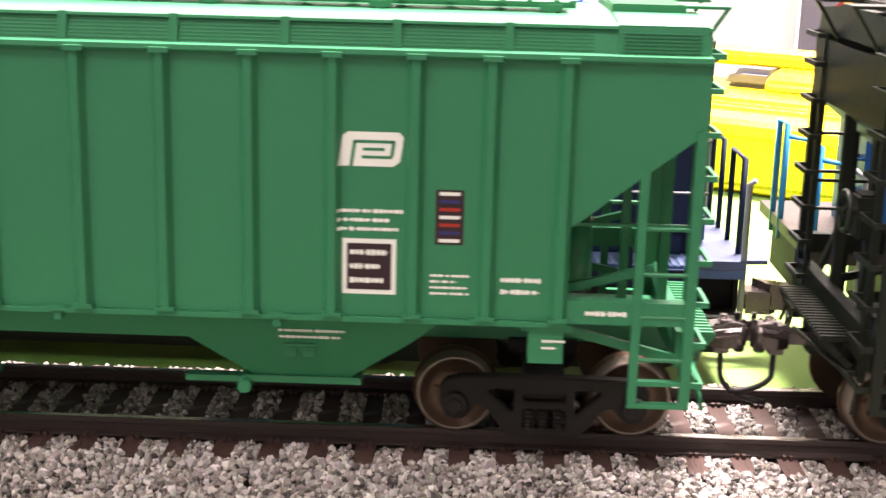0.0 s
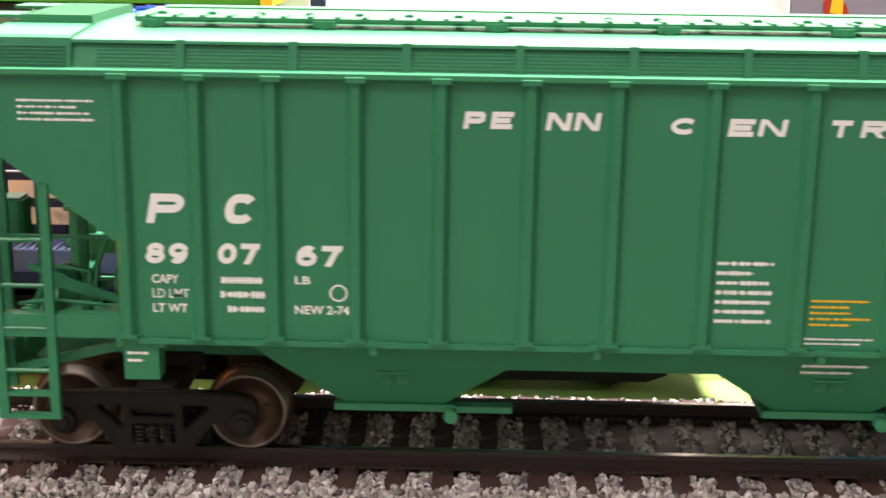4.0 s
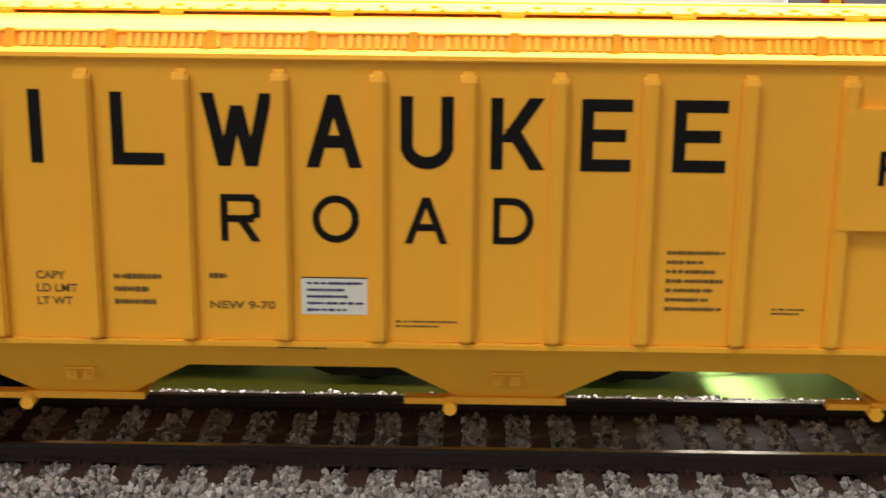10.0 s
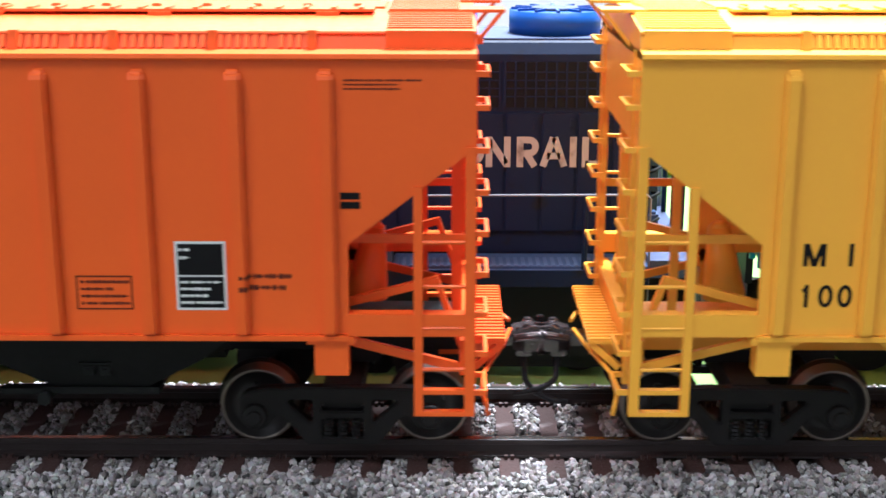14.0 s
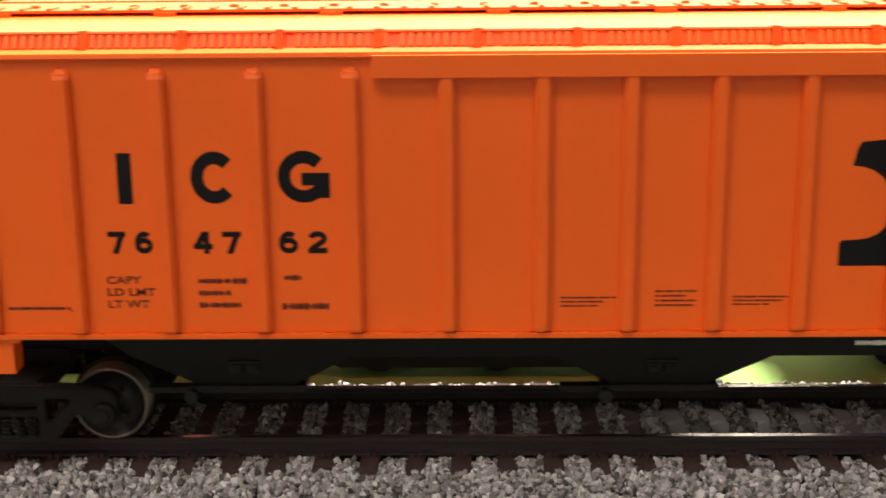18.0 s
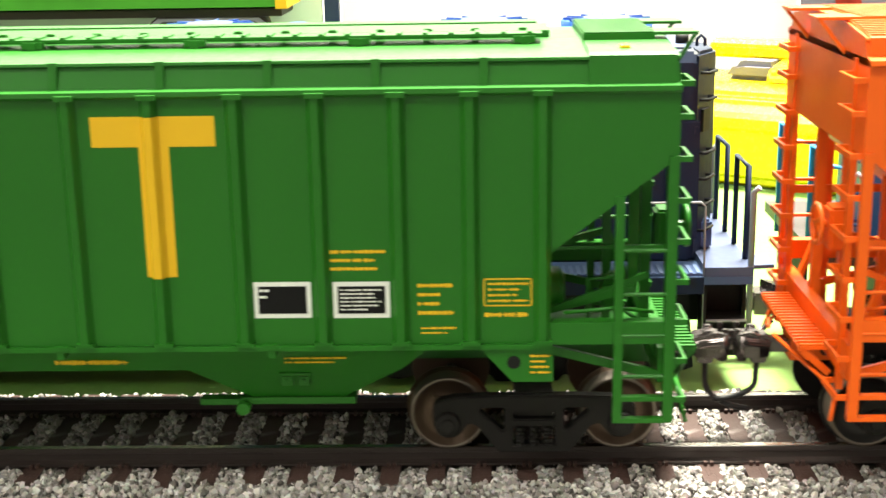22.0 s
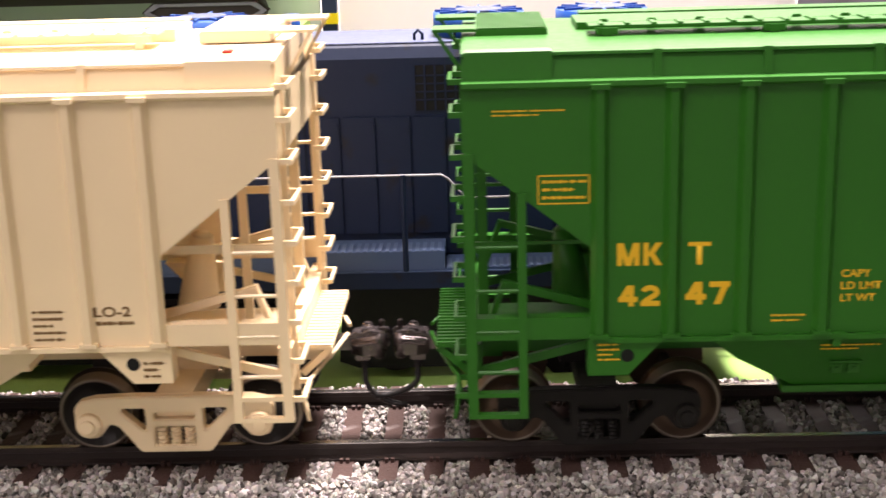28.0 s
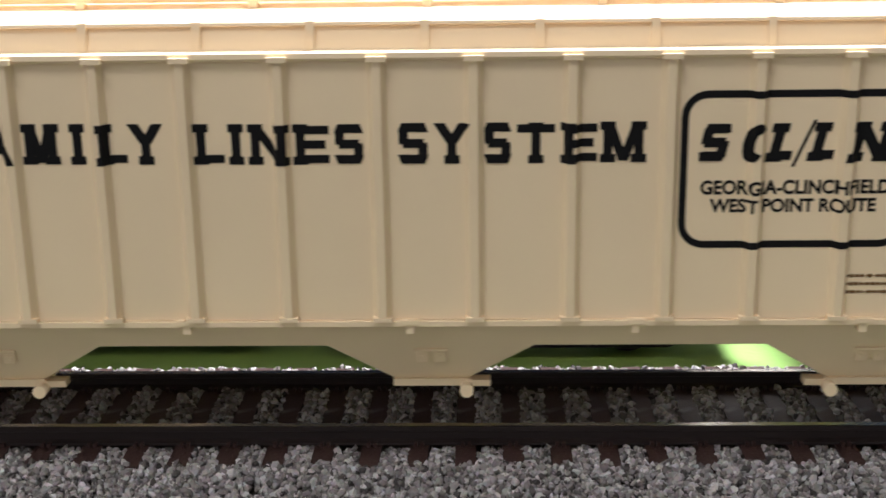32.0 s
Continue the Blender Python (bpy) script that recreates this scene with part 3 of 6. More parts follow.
            bm = bm_new()
            beam(bm, (s * (h - 4.3), side * 13.5, 21.4), (s * (h - 0.9), side * 13.5, 12.0), 1.3, 0.6)
            part("end_strap", bm, body, car)
            bm = bm_new()
            beam(bm, (s * (h - 15), side * 16.0, 15.2), (s * (h - 1.0), side * 16.4, 11.8), 0.6, 1.0)
            part("lower_brace", bm, body, car)
            bm = bm_new()
            box(bm, s * (h - 0.6), s * (h + 0.2), side * 13.9, side * 13.1, 9.0, top)
            part("end_ladder_stile", bm, body, car)
            bm = bm_new()
            box(bm, s * (h - 2.5), s * (h - 1.3), side * 6.6, side * 5.4, 13.0, 37.0)
            part("end_post", bm, body, car)
            if side < 0:
                bm = bm_new()
                box(bm, s * (h - 6.9), s * (h - 5.9), side * 6.5, side * 5.7, 13.0, 32.4)
                part("end_post", bm, body, car)
            # jacking pad
            bm = bm_new()
            if pad["kind"] == "square":
                box(bm, s * (h - 17.4), s * (h - 13.7), side * 18.3, side * 15.5, 11.6, 16.0)
                box(bm, s * (h - 18.2), s * (h - 13.0), side * 18.4, side * 15.5, 15.2, 16.0)
            else:
                prism(bm, [(s * (h - 21.5), 16.0), (s * (h - 13.2), 16.0), (s * (h - 13.2), 11.8), (s * (h - 17.6), 11.8)], side * 18.3, side * 15.5)
            jp = part("jacking_pad", bm, body, car)
            if pad["kind"] != "square":
                # no hole is cut: a black disc gives its dark, shaded inside
                bm = bm_new()
                rod(bm, (s * (h - 17.5), side * 18.1, 14.1), (s * (h - 17.5), side * 18.36, 14.1), 0.75, 14)
                part("lift_hole_disc", bm, CAR_BLACK, jp)
            # uncoupling lever
            bm = bm_new()
            wire(bm, [(s * (h + 0.9), side * 16.5, 9.4), (s * (h + 1.2), side * 12.0, 9.6), (s * (h + 3.6), side * 6.0, 11.0), (s * (h + 4.6), side * 1.6, 11.4)], 0.26)
            wire(bm, [(s * (h + 0.9), side * 16.5, 9.4), (s * (h + 1.6), side * 17.4, 6.6)], 0.26)
            part("uncoupling_lever", bm, body, car)
        bm = bm_new()
        box(bm, s * (h - 1.6), s * h, -17.0, 17.0, 11.2, 15.2)
        part("end_sill", bm, body, car)
        bm = bm_new()
        box(bm, s * (h + 0.1), s * (h + 3.7), -10.6, 10.6, 12.6, 12.95)
        deck_part = part("crossover_platform", bm, body, car)
        bm = bm_new()
        box(bm, s * (h + 0.15), s * (h + 3.65), -0.22, 0.22, 12.9, 13.25)
        slat = mesh_of("slat", bm, body)
        for k in range(19):
            shared("slat", slat, deck_part, (0, -10.3 + k * 20.6 / 18, 0))
        for y in (-10.5, 10.5):
            bm = bm_new()
            beam(bm, (s * (h + 0.1), y * 0.95, 9.6), (s * (h + 3.4), y * 0.95, 12.6), 0.8, 0.8)
            part("platform_bracket", bm, body, deck_part)
        bm = bm_new()
        box(bm, s * (h - 9.5), s * (h - 1.6), -8.6, 8.6, deck - 1.0, deck + 0.1)
        deck_part = part("end_platform", bm, body, car)
        bm = bm_new()
        box(bm, s * (h - 9.4), s * (h - 1.7), -0.3, 0.3, deck + 0.08, deck + 0.3)
        slat = mesh_of("slat", bm, body)
        for k in range(14):
            shared("slat", slat, deck_part, (0, -8.2 + k * 16.4 / 13, 0))
        bm = bm_new()
        box(bm, s * (h - 1.6), s * (h + 3.2), -8.6, -4.2, deck - 0.1, deck + 0.25)
        beam(bm, (s * (h + 2.9), -8.3, deck), (s * (h - 0.2), -8.3, top - 0.2), 0.5, 0.4)
        box(bm, s * (h - 1.6), s * (h + 3.2), 4.2, 8.6, deck - 0.1, deck + 0.25)
        beam(bm, (s * (h + 2.9), 8.3, deck), (s * (h - 0.2), 8.3, top - 0.2), 0.5, 0.4)
        part("roof_walk_overhang", bm, body, car)
        cp = part("coupler", coupler_bm(s), COUPLER, car, "blackened metal knuckle coupler", bevel=0.25)
        part("air_hose", trip_pin_bm(s), HOSE, cp, "black curved air hose")
        bm = bm_new()
        box(bm, s * (h - 4), s * (h + 2.6), -2.1, 2.1, 8.3, 11.4)
        part("draft_gear_box", bm, body if not pad.get("black_sill") else under, car)
    # brake gear at one end
    s = brake_end
    bm = bm_new()
    n = 20
    wire(bm, [(s * (h + 2.2), -9.5 + 2.2 * math.cos(k * 2 * math.pi / n), 27.3 + 2.2 * math.sin(k * 2 * math.pi / n)) for k in range(n + 1)], 0.32)
    for k in range(5):
        a = k * 2 * math.pi / 5
        beam(bm, (s * (h + 2.2), -9.5, 27.3), (s * (h + 2.2), -9.5 + 2.2 * math.cos(a), 27.3 + 2.2 * math.sin(a)), 0.4, 0.3)
    rod(bm, (s * h, -9.5, 27.3), (s * (h + 2.4), -9.5, 27.3), 0.5, 8)
    part("brake_wheel", bm, body, car)
    bm = bm_new()
    box(bm, s * (h - 1.4), s * (h + 1.2), -11.2, -7.8, 24.4, 29.4)
    part("brake_housing", bm, body, car, bevel=0.3)
    bm = bm_new()
    rod(bm, (s * (h - 20.5), -11.5, 20.6), (s * (h - 12.2), -11.5, 20.6), 2.5, 18)
    rod(bm, (s * (h - 12.2), -11.5, 20.6), (s * (h - 11.6), -11.5, 20.6), 2.5, 18, 1.7)
    part("air_reservoir", bm, body, car)
    bm = bm_new()
    rod(bm, (-s * (h - 12.4), -6.0, 17.0), (-s * (h - 11.4), -6.0, 25.4), 2.5, 20, 1.3)
    rod(bm, (-s * (h - 11.4), -6.0, 25.4), (-s * (h - 11.3), -6.0, 26.0), 1.3, 20, 0.6)
    part("valve_cone", bm, body, car)
    bm = bm_new()
    wire(bm, [(s * (h - 12), -16.6, 19.2), (s * (h - 6), -16.2, 19.6), (s * (h - 2), -15.8, 19.0)], 0.25)
    wire(bm, [(s * (h - 9), -13.0, 17.0), (s * (h - 9), -13.0, 22.0), (s * (h - 5), -13.0, 22.4)], 0.3)
    part("brake_pipe", bm, body, car)
    bm = bm_new()
    beam(bm, (s * (h - 13.0), -14.0, 18.8), (s * (h - 2.5), -13.4, 22.6), 0.35, 0.7)
    part("brake_lever", bm, body, car)
    bm = bm_new()
    prism(bm, [(s * (h - 7.5), 18.4), (s * (h - 5.2), 18.4), (s * (h - 5.0), 21.6), (s * (h - 5.8), 22.6), (s * (h - 6.9), 22.4), (s * (h - 7.6), 20.6)], -12.6, -10.8)
    part("brake_valve", bm, body, car, bevel=0.3)
    bm = bm_new()
    wire(bm, [(s * (h - 5.6), -11.6, 18.6), (s * (h - 4.2), -12.4, 17.6), (s * (h - 2.6), -13.2, 16.8), (s * (h - 1.4), -13.4, 14.5)], 0.25)
    part("brake_rod", bm, body, car)
    # trucks
    fm, sm, cm = sideframe_mesh(truck_paint), spring_mesh(truck_paint), bearing_mesh(truck_paint)
    bm = bm_new()
    box(bm, -2.2, 2.2, -11.6, 11.6, 5.1, 8.0)
    box(bm, -4, 4, -4, 4, 8.0, 9.6)
    bol = mesh_of("bolster", bm, truck_paint)
    for s in (-1, 1):
        add_truck(car, s * (h - 15.0), fm, sm, cm, bol, wheels)
    return car


WHEELS_BROWN = wheel_mesh(WHEEL_STEEL, RIM_STEEL)
WHEELS_DARK = wheel_mesh(WHEEL_DARK, RIM_STEEL)

JADE_CAR = hopper("jade green covered hopper car with white lettering", -54.5, JADE, JADE, TRUCK_BLACK, WHEELS_BROWN, "A", POSTS_A, 44.05, -1, {"kind": "square", "louvres": True, "low": 1.2})
AMBER_CAR = hopper("orange-yellow covered hopper car with black lettering and square stakes", -251.3, AMBER, AMBER, TRUCK_BLACK, WHEELS_DARK, "B", POSTS_B, 46.4, 1, {"kind": "square"})
ORANGE_CAR = hopper("orange-red covered hopper car with black lettering and black underframe", -446.0, ORANGE, CAR_BLACK, TRUCK_BLACK, WHEELS_DARK, "B", POSTS_B, 46.4, -1, {"kind": "square"})
LEAF_CAR = hopper("leaf green covered hopper car with yellow lettering", -643.0, LEAF, LEAF, TRUCK_BLACK, WHEELS_BROWN, "A", POSTS_A, 44.1, 1, {"kind": "taper"})
TAN_CAR = hopper("tan covered hopper car with black lettering and tan trucks", -840.3, TAN, TAN, TAN, WHEELS_DARK, "A", POSTS_A, 43.9, -1, {"kind": "taper", "deck": 0.6, "low": 0.95, "mouth": 4.0, "bay_wide": 11.2})
DARK_CAR = hopper("dark green-black covered hopper car", 142.5, HOPPER_DARK, HOPPER_DARK, TRUCK_BLACK, WHEELS_BROWN, "A", POSTS_A, 44.5, -1, {"kind": "square"})
TRAIN = [JADE_CAR, AMBER_CAR, ORANGE_CAR, LEAF_CAR, TAN_CAR, DARK_CAR]

# ------------------------------------------------------------------ lettering and plates on the cars
BULGE = {JADE_CAR: (POSTS_A, 0.85, 0.4, 0.95), LEAF_CAR: (POSTS_A, 0.85, 0.4, 0.95), TAN_CAR: (POSTS_A, 0.85, 0.4, 0.95),
         AMBER_CAR: (POSTS_B, 1.0, 0.78, 0.92), ORANGE_CAR: (POSTS_B, 1.0, 0.78, 0.92)}
FLAT = {"pad": -18.34, "sill": -18.34, "panel": -19.32}


def drape(bm, car, on="side", lift=0.04):
    if on == "bay" or on == "skirt":
        for v in bm.verts:
            v.co.y = float(np.interp(v.co.z, (8.9, 12.6, 15.9), (-13.6, -15.8, -17.5))) - 0.12
        return
    place_on(bm, car, on, lift)


def place_on(bm, car, on, lift):
    """Lays a flat drawing in x and z over the side sheet and its posts."""
    if on in FLAT:
        for v in bm.verts:
            v.co.y = FLAT[on] - lift
        return
    posts, depth, inner, outer = BULGE[car]
    xs = [v.co.x for v in bm.verts]
    lo, hi = min(xs), max(xs)
    both = [-p for p in posts] + list(posts)
    for p in both:
        if lo - 1 < p < hi + 1:
            for o in (-outer, -inner, inner, outer):
                bmesh.ops.bisect_plane(bm, geom=bm.verts[:] + bm.edges[:] + bm.faces[:], plane_co=(p + o, 0, 0), plane_no=(1, 0, 0))
    for v in bm.verts:
        d = min(abs(v.co.x - p) for p in both)
        v.co.y = SHEET - depth * float(np.interp(d, (inner, outer), (1, 0))) - lift - v.co.y


def word_bm(text, bold, spread=1.0):
    curve = bpy.data.curves.new("word", "FONT")
    curve.body, curve.offset, curve.space_character = text, bold, spread
    ob = bpy.data.objects.new("word", curve)
    scene.collection.objects.link(ob)
    me = bpy.data.meshes.new_from_object(ob)
    bm = bm_new()
    bm.from_mesh(me)
    bpy.data.objects.remove(ob)
    bpy.data.meshes.remove(me)
    return bm


def fit_to(bm, x0, x1, z0, z1, shear=0.0):
    """Stretches a drawing made in x and y to a box in x and z."""
    ax, bx = min(v.co.x for v in bm.verts), max(v.co.x for v in bm.verts)
    ay, by = min(v.co.y for v in bm.verts), max(v.co.y for v in bm.verts)
    for v in bm.verts:
        u, w = (v.co.x - ax) / max(bx - ax, 1e-6), (v.co.y - ay) / max(by - ay, 1e-6)
        wide = (x1 - x0) - abs(shear) * (z1 - z0)
        v.co = (x0 + u * wide + shear * w * (z1 - z0), 0.0, z0 + w * (z1 - z0))


def word(car, text, x0, x1, z0, z1, ink, shear=0.0, on="side", bold=0.022, spread=1.0):
    bm = word_bm(text, bold, spread)
    fit_to(bm, x0, x1, z0, z1, shear)
    drape(bm, car, on)
    return part("lettering", bm, ink, car)


SHAPES = {
    "A": ["0,0 .5,1", ".5,1 1,0", ".2,.33 .8,.33"], "C": ["arc"], "D": ["0,0 0,1", "bow"], "E": ["0,0 0,1", "0,1 1,1", "0,.5 .85,.5", "0,0 1,0"],
    "F": ["0,0 0,1", "0,1 1,1", "0,.5 .8,.5"], "I": [".5,0 .5,1"], "K": ["0,0 0,1", ".22,.36 .93,1", ".36,.58 1,0"], "K.": ["0,0 0,1", ".22,.36 .78,1", ".36,.58 1,0"], "L": ["0,0 0,1", "0,0 1,0"],
    "M": ["0,0 0,1", "0.05,1 .5,0", ".5,0 .95,1", "1,1 1,0"], "N": ["0,0 0,1", "0,1 1,0", "1,0 1,1"], "O": ["ring"], "P": ["0,0 0,1", "0,1 .8,1", ".8,1 1,.85", "1,.85 1,.6", "1,.6 .8,.45", ".8,.45 0,.45"],
    "R": ["0,0 0,1", "0,1 .8,1", ".8,1 1,.88", "1,.88 1,.6", "1,.6 .8,.48", ".8,.48 0,.48", ".5,.48 1,0"], "S": ["1,.85 .8,1", ".8,1 .2,1", ".2,1 0,.85", "0,.85 0,.62", "0,.62 .2,.5", ".2,.5 .8,.5", ".8,.5 1,.38", "1,.38 1,.15", "1,.15 .8,0", ".8,0 .2,0", ".2,0 0,.15"],
    "T": ["0,1 1,1", ".5,0 .5,1"], "U": ["0,1 0,.3", "cup", "1,.3 1,1"], "W": ["0,1 .27,0", ".27,0 .5,.9", ".5,.9 .73,0", ".73,0 1,1"], "Y": ["0,1 .5,.5", "1,1 .5,.5", ".5,.5 .5,0"], "/": ["0,0 1,1"],
}


def bend(cx, cz, rx, rz, a0, a1, n=18):
    """Points of an arc, for the curved strokes of the digits."""
    return [(cx + rx * math.cos(math.radians(a0 + (a1 - a0) * k / n)), cz + rz * math.sin(math.radians(a0 + (a1 - a0) * k / n))) for k in range(n + 1)]


SHAPES.update({
    "0": [bend(0.5, 0.5, 0.5, 0.5, 0, 360, 28)],
    "1": [".5,0 .5,1", [(0.5, 0.97), (0.3, 0.8), (0.12, 0.78)]],
    "2": [bend(0.5, 0.72, 0.48, 0.28, 170, -38) + [(0.1, 0.14), (0.06, 0.02)], "0,0 1,0"],
    "4": [".74,0 .74,1", ".66,1 0,.28", "0,.28 1,.28"],
    "6": [bend(0.5, 0.31, 0.5, 0.31, 0, 360, 24), bend(0.52, 0.5, 0.52, 0.5, 185, 50)],
    "7": ["0,1 1,1", "1,1 .34,0"],
    "8": [bend(0.5, 0.755, 0.42, 0.245, 0, 360, 24), bend(0.5, 0.27, 0.5, 0.27, 0, 360, 24)],
    "9": [bend(0.5, 0.69, 0.5, 0.31, 0, 360, 24), bend(0.48, 0.5, 0.52, 0.5, 5, -130)],
    "P.": ["0,0 0,1", [(0.0, 1.0), (0.7, 1.0)] + bend(0.72, 0.74, 0.28, 0.26, 80, -80, 8) + [(0.7, 0.48), (0.0, 0.48)]],
    "C.": [bend(0.62, 0.5, 0.38, 0.5, 42, 90, 5) + [(0.35, 1.0)] + bend(0.3, 0.5, 0.3, 0.5, 105, 255, 10) + [(0.35, 0.0)] + bend(0.62, 0.5, 0.38, 0.5, 270, 318, 5)],
    "G": [bend(0.5, 0.5, 0.5, 0.5, 42, 335, 24), "1,.12 1,.44", "1,.44 .6,.44"],
})


def digits(car, text, x0, x1, z0, z1, ink, thick, shear=0.0, gap=0.22):
    """A row of stroke digits of equal width."""
    n = len(text)
    wide = (x1 - x0) / (n + gap * (n - 1))
    for k, c in enumerate(text):
        a = x0 + k * wide * (1 + gap)
        sign(car, c, a, a + wide + shear * (z1 - z0) * 0.5, z0, z1, ink, thick, shear)


def sign(car, shape, x0, x1, z0, z1, ink, thick, shear=0.0, serif=0):
    """A painted sign built of plain strokes; thick is a share of the height."""
    hgt = z1 - z0
    t = thick * hgt
    wide = (x1 - x0) - abs(shear) * hgt
    stems = [q.split()[0].split(",")[0] for q in SHAPES[shape] if serif and isinstance(q, str) and " " in q and q.split()[0].split(",")[0] == q.split()[1].split(",")[0]]
    edge = [0.35 * t if u in stems else 0.0 for u in ("0", "1")]   # room for the serifs
    iw, ih = max(wide - t - sum(edge), 0.01), hgt - t
    bm = bm_new()
    level = [0.0]

    def quad(a, b, ext=0.0):
        (ax, az), (bx, bz) = a, b
        d = math.hypot(bx - ax, bz - az)
        ux, uz = (bx - ax) / d, (bz - az) / d
        ax, az, bx, bz = ax - ux * ext, az - uz * ext, bx + ux * ext, bz + uz * ext
        k = t / 2
        if abs(uz) > 0.3 and abs(ux) > 0.1:   # slanted strokes end level
            h2 = min(k / abs(uz), k * 1.25)
            az, bz = [0.0 if q < t * 0.51 else hgt if q > hgt - t * 0.51 else q for q in (az, bz)]
            ax, bx = [min(max(q, h2), wide - h2) for q in (ax, bx)]
            pts = [(ax - h2, az), (ax + h2, az), (bx + h2, bz), (bx - h2, bz)]
        else:
            pts = [(ax - uz * k, az + ux * k), (ax + uz * k, az - ux * k), (bx + uz * k, bz - ux * k), (bx - uz * k, bz + ux * k)]
        level[0] += 0.006
        bm.faces.new([bm.verts.new((x, level[0], z)) for x, z in pts])

    def at(u, w):
        return (t / 2 + edge[0] + u * iw, t / 2 + w * ih)

    def arc(a0, a1, cx, cz, rx, rz, n=20):
        pts = [at(cx + rx * math.cos(a0 + (a1 - a0) * k / n), cz + rz * math.sin(a0 + (a1 - a0) * k / n)) for k in range(n + 1)]
        strip(pts)

    def strip(pts):
        """One bent band along the points."""
        level[0] += 0.006
        k, last = t / 2, None
        for i, (px, pz) in enumerate(pts):
            (ax, az), (bx, bz) = pts[max(i - 1, 0)], pts[min(i + 1, len(pts) - 1)]
            if pts[0] == pts[-1] and i in (0, len(pts) - 1):
                (ax, az), (bx, bz) = pts[-2], pts[1]
            d = math.hypot(bx - ax, bz - az)
            nx, nz = -(bz - az) / d * k, (bx - ax) / d * k
            now = (bm.verts.new((px + nx, level[0], pz + nz)), bm.verts.new((px - nx, level[0], pz - nz)))
            if last:
                bm.faces.new((last[0], last[1], now[1], now[0]))
            last = now

    for stroke in SHAPES[shape]:
        if stroke == "arc":
            arc(0.75, 2 * math.pi - 0.75, 0.5, 0.5, 0.5, 0.5)
        elif stroke == "ring":
            arc(0, 2 * math.pi, 0.5, 0.5, 0.5, 0.5, 28)
        elif stroke == "bow":
            quad(at(0, 1), at(0.45, 1)), quad(at(0, 0), at(0.45, 0))
            arc(-math.pi / 2, math.pi / 2, 0.45, 0.5, 0.55, 0.5)
        elif stroke == "cup":
            arc(math.pi, 2 * math.pi, 0.5, 0.3, 0.5, 0.3)
        elif isinstance(stroke, list):
            strip([at(*p) for p in stroke])
        else:
            a, b = [tuple(float(q) for q in p.split(",")) for p in stroke.split()]
            quad(at(*a), at(*b), t / 2 if (a[0] == b[0] or a[1] == b[1]) else 0.0)
            if serif and a[0] == b[0]:
                for p in (a, b):
                    if p[1] in (0.0, 1.0):
                        cx, cz = at(*p)
                        quad((cx - t * 0.85, cz + (t * 0.2 if p[1] else -t * 0.2)), (cx + t * 0.85, cz + (t * 0.2 if p[1] else -t * 0.2)))
    top = max(v.co.z for v in bm.verts)
    low = min(v.co.z for v in bm.verts)
    for v in bm.verts:
        w = (v.co.z - low) / (top - low)
        v.co.x += x0 + shear * w * hgt
        v.co.z = z0 + w * hgt
    drape(bm, car)
    return part("painted_sign", bm, ink, car)


def lines(car, n, x0, x1, z0, z1, ink, on="side", lift=0.05):
    """Writing too small to read: plain bars, each a part."""
    ink = ink if ink is not BLACK_INK else FADED_RED if car is ORANGE_CAR else FADED_INK
    rng = np.random.default_rng(int(abs(x0 * 31 + z0 * 7)) + n)
    step = (z1 - z0) / n
    for k in range(n):
        w = x1 - x0 if n == 1 or k % 3 == 0 else (x1 - x0) * rng.uniform(0.62, 1.0)
        z = z1 - (k + 0.5) * step
        hgt = min(step * 0.22, 0.3) if n > 1 else (z1 - z0) * 0.4
        bm = bm_new()
        x, last = x0, None
        while x < x0 + w - 0.05:
            e = min(x + rng.uniform(0.22, 0.55), x0 + w)
            up = hgt * rng.uniform(0.75, 1.05)
            for q, hh in ((x, up), (e, up), (e + 0.01, hgt * 0.2), (e + rng.choice((0.1, 0.12, 0.34), p=(0.5, 0.35, 0.15)), hgt * 0.2)):
                now = (bm.verts.new((q, 0, z - hh)), bm.verts.new((q, 0, z + hh)))
                if last:
                    bm.faces.new((last[0], now[0], now[1], last[1]))
                last = now
            x = q + 0.01
        drape(bm, car, on, lift)
        part("writing_bar", bm, ink, car)


def load_data(car, x0, x1, z0, z1, ink):
    """The three lines of load data beside the car's number."""
    step, cap = (z1 - z0) / 3, (z1 - z0) * 0.21
    for k, (text, share) in enumerate((("CAPY", 0.72), ("LD LMT", 1.0), ("LT WT", 0.86))):
        top = z1 - 0.15 - k * step
        word(car, text, x0, x0 + (x1 - x0) * share, top - cap, top, ink)


def flat(car, pts, ink, lift=0.04, name="marking", on="side"):
    bm = bm_new()
    bm.faces.new([bm.verts.new((x, 0, z)) for x, z in pts])
    bmesh.ops.triangulate(bm, faces=bm.faces[:])
    drape(bm, car, on, lift)
    return part(name, bm, ink, car)


def disc(car, x0, x1, z0, z1, ink):
    cx, cz, r = (x0 + x1) / 2, (z0 + z1) / 2, (z1 - z0) / 2
    for k, q in enumerate((r, r * 0.8)):
        flat(car, [(cx + q * math.cos(i * math.pi / 10), cz + q * math.sin(i * math.pi / 10)) for i in range(20)], ink if k == 0 else JADE, 0.04 + k * 0.015)
    lines(car, 1, cx - r * 0.5, cx + r * 0.5, cz - r * 0.4, cz + r * 0.4, ink)


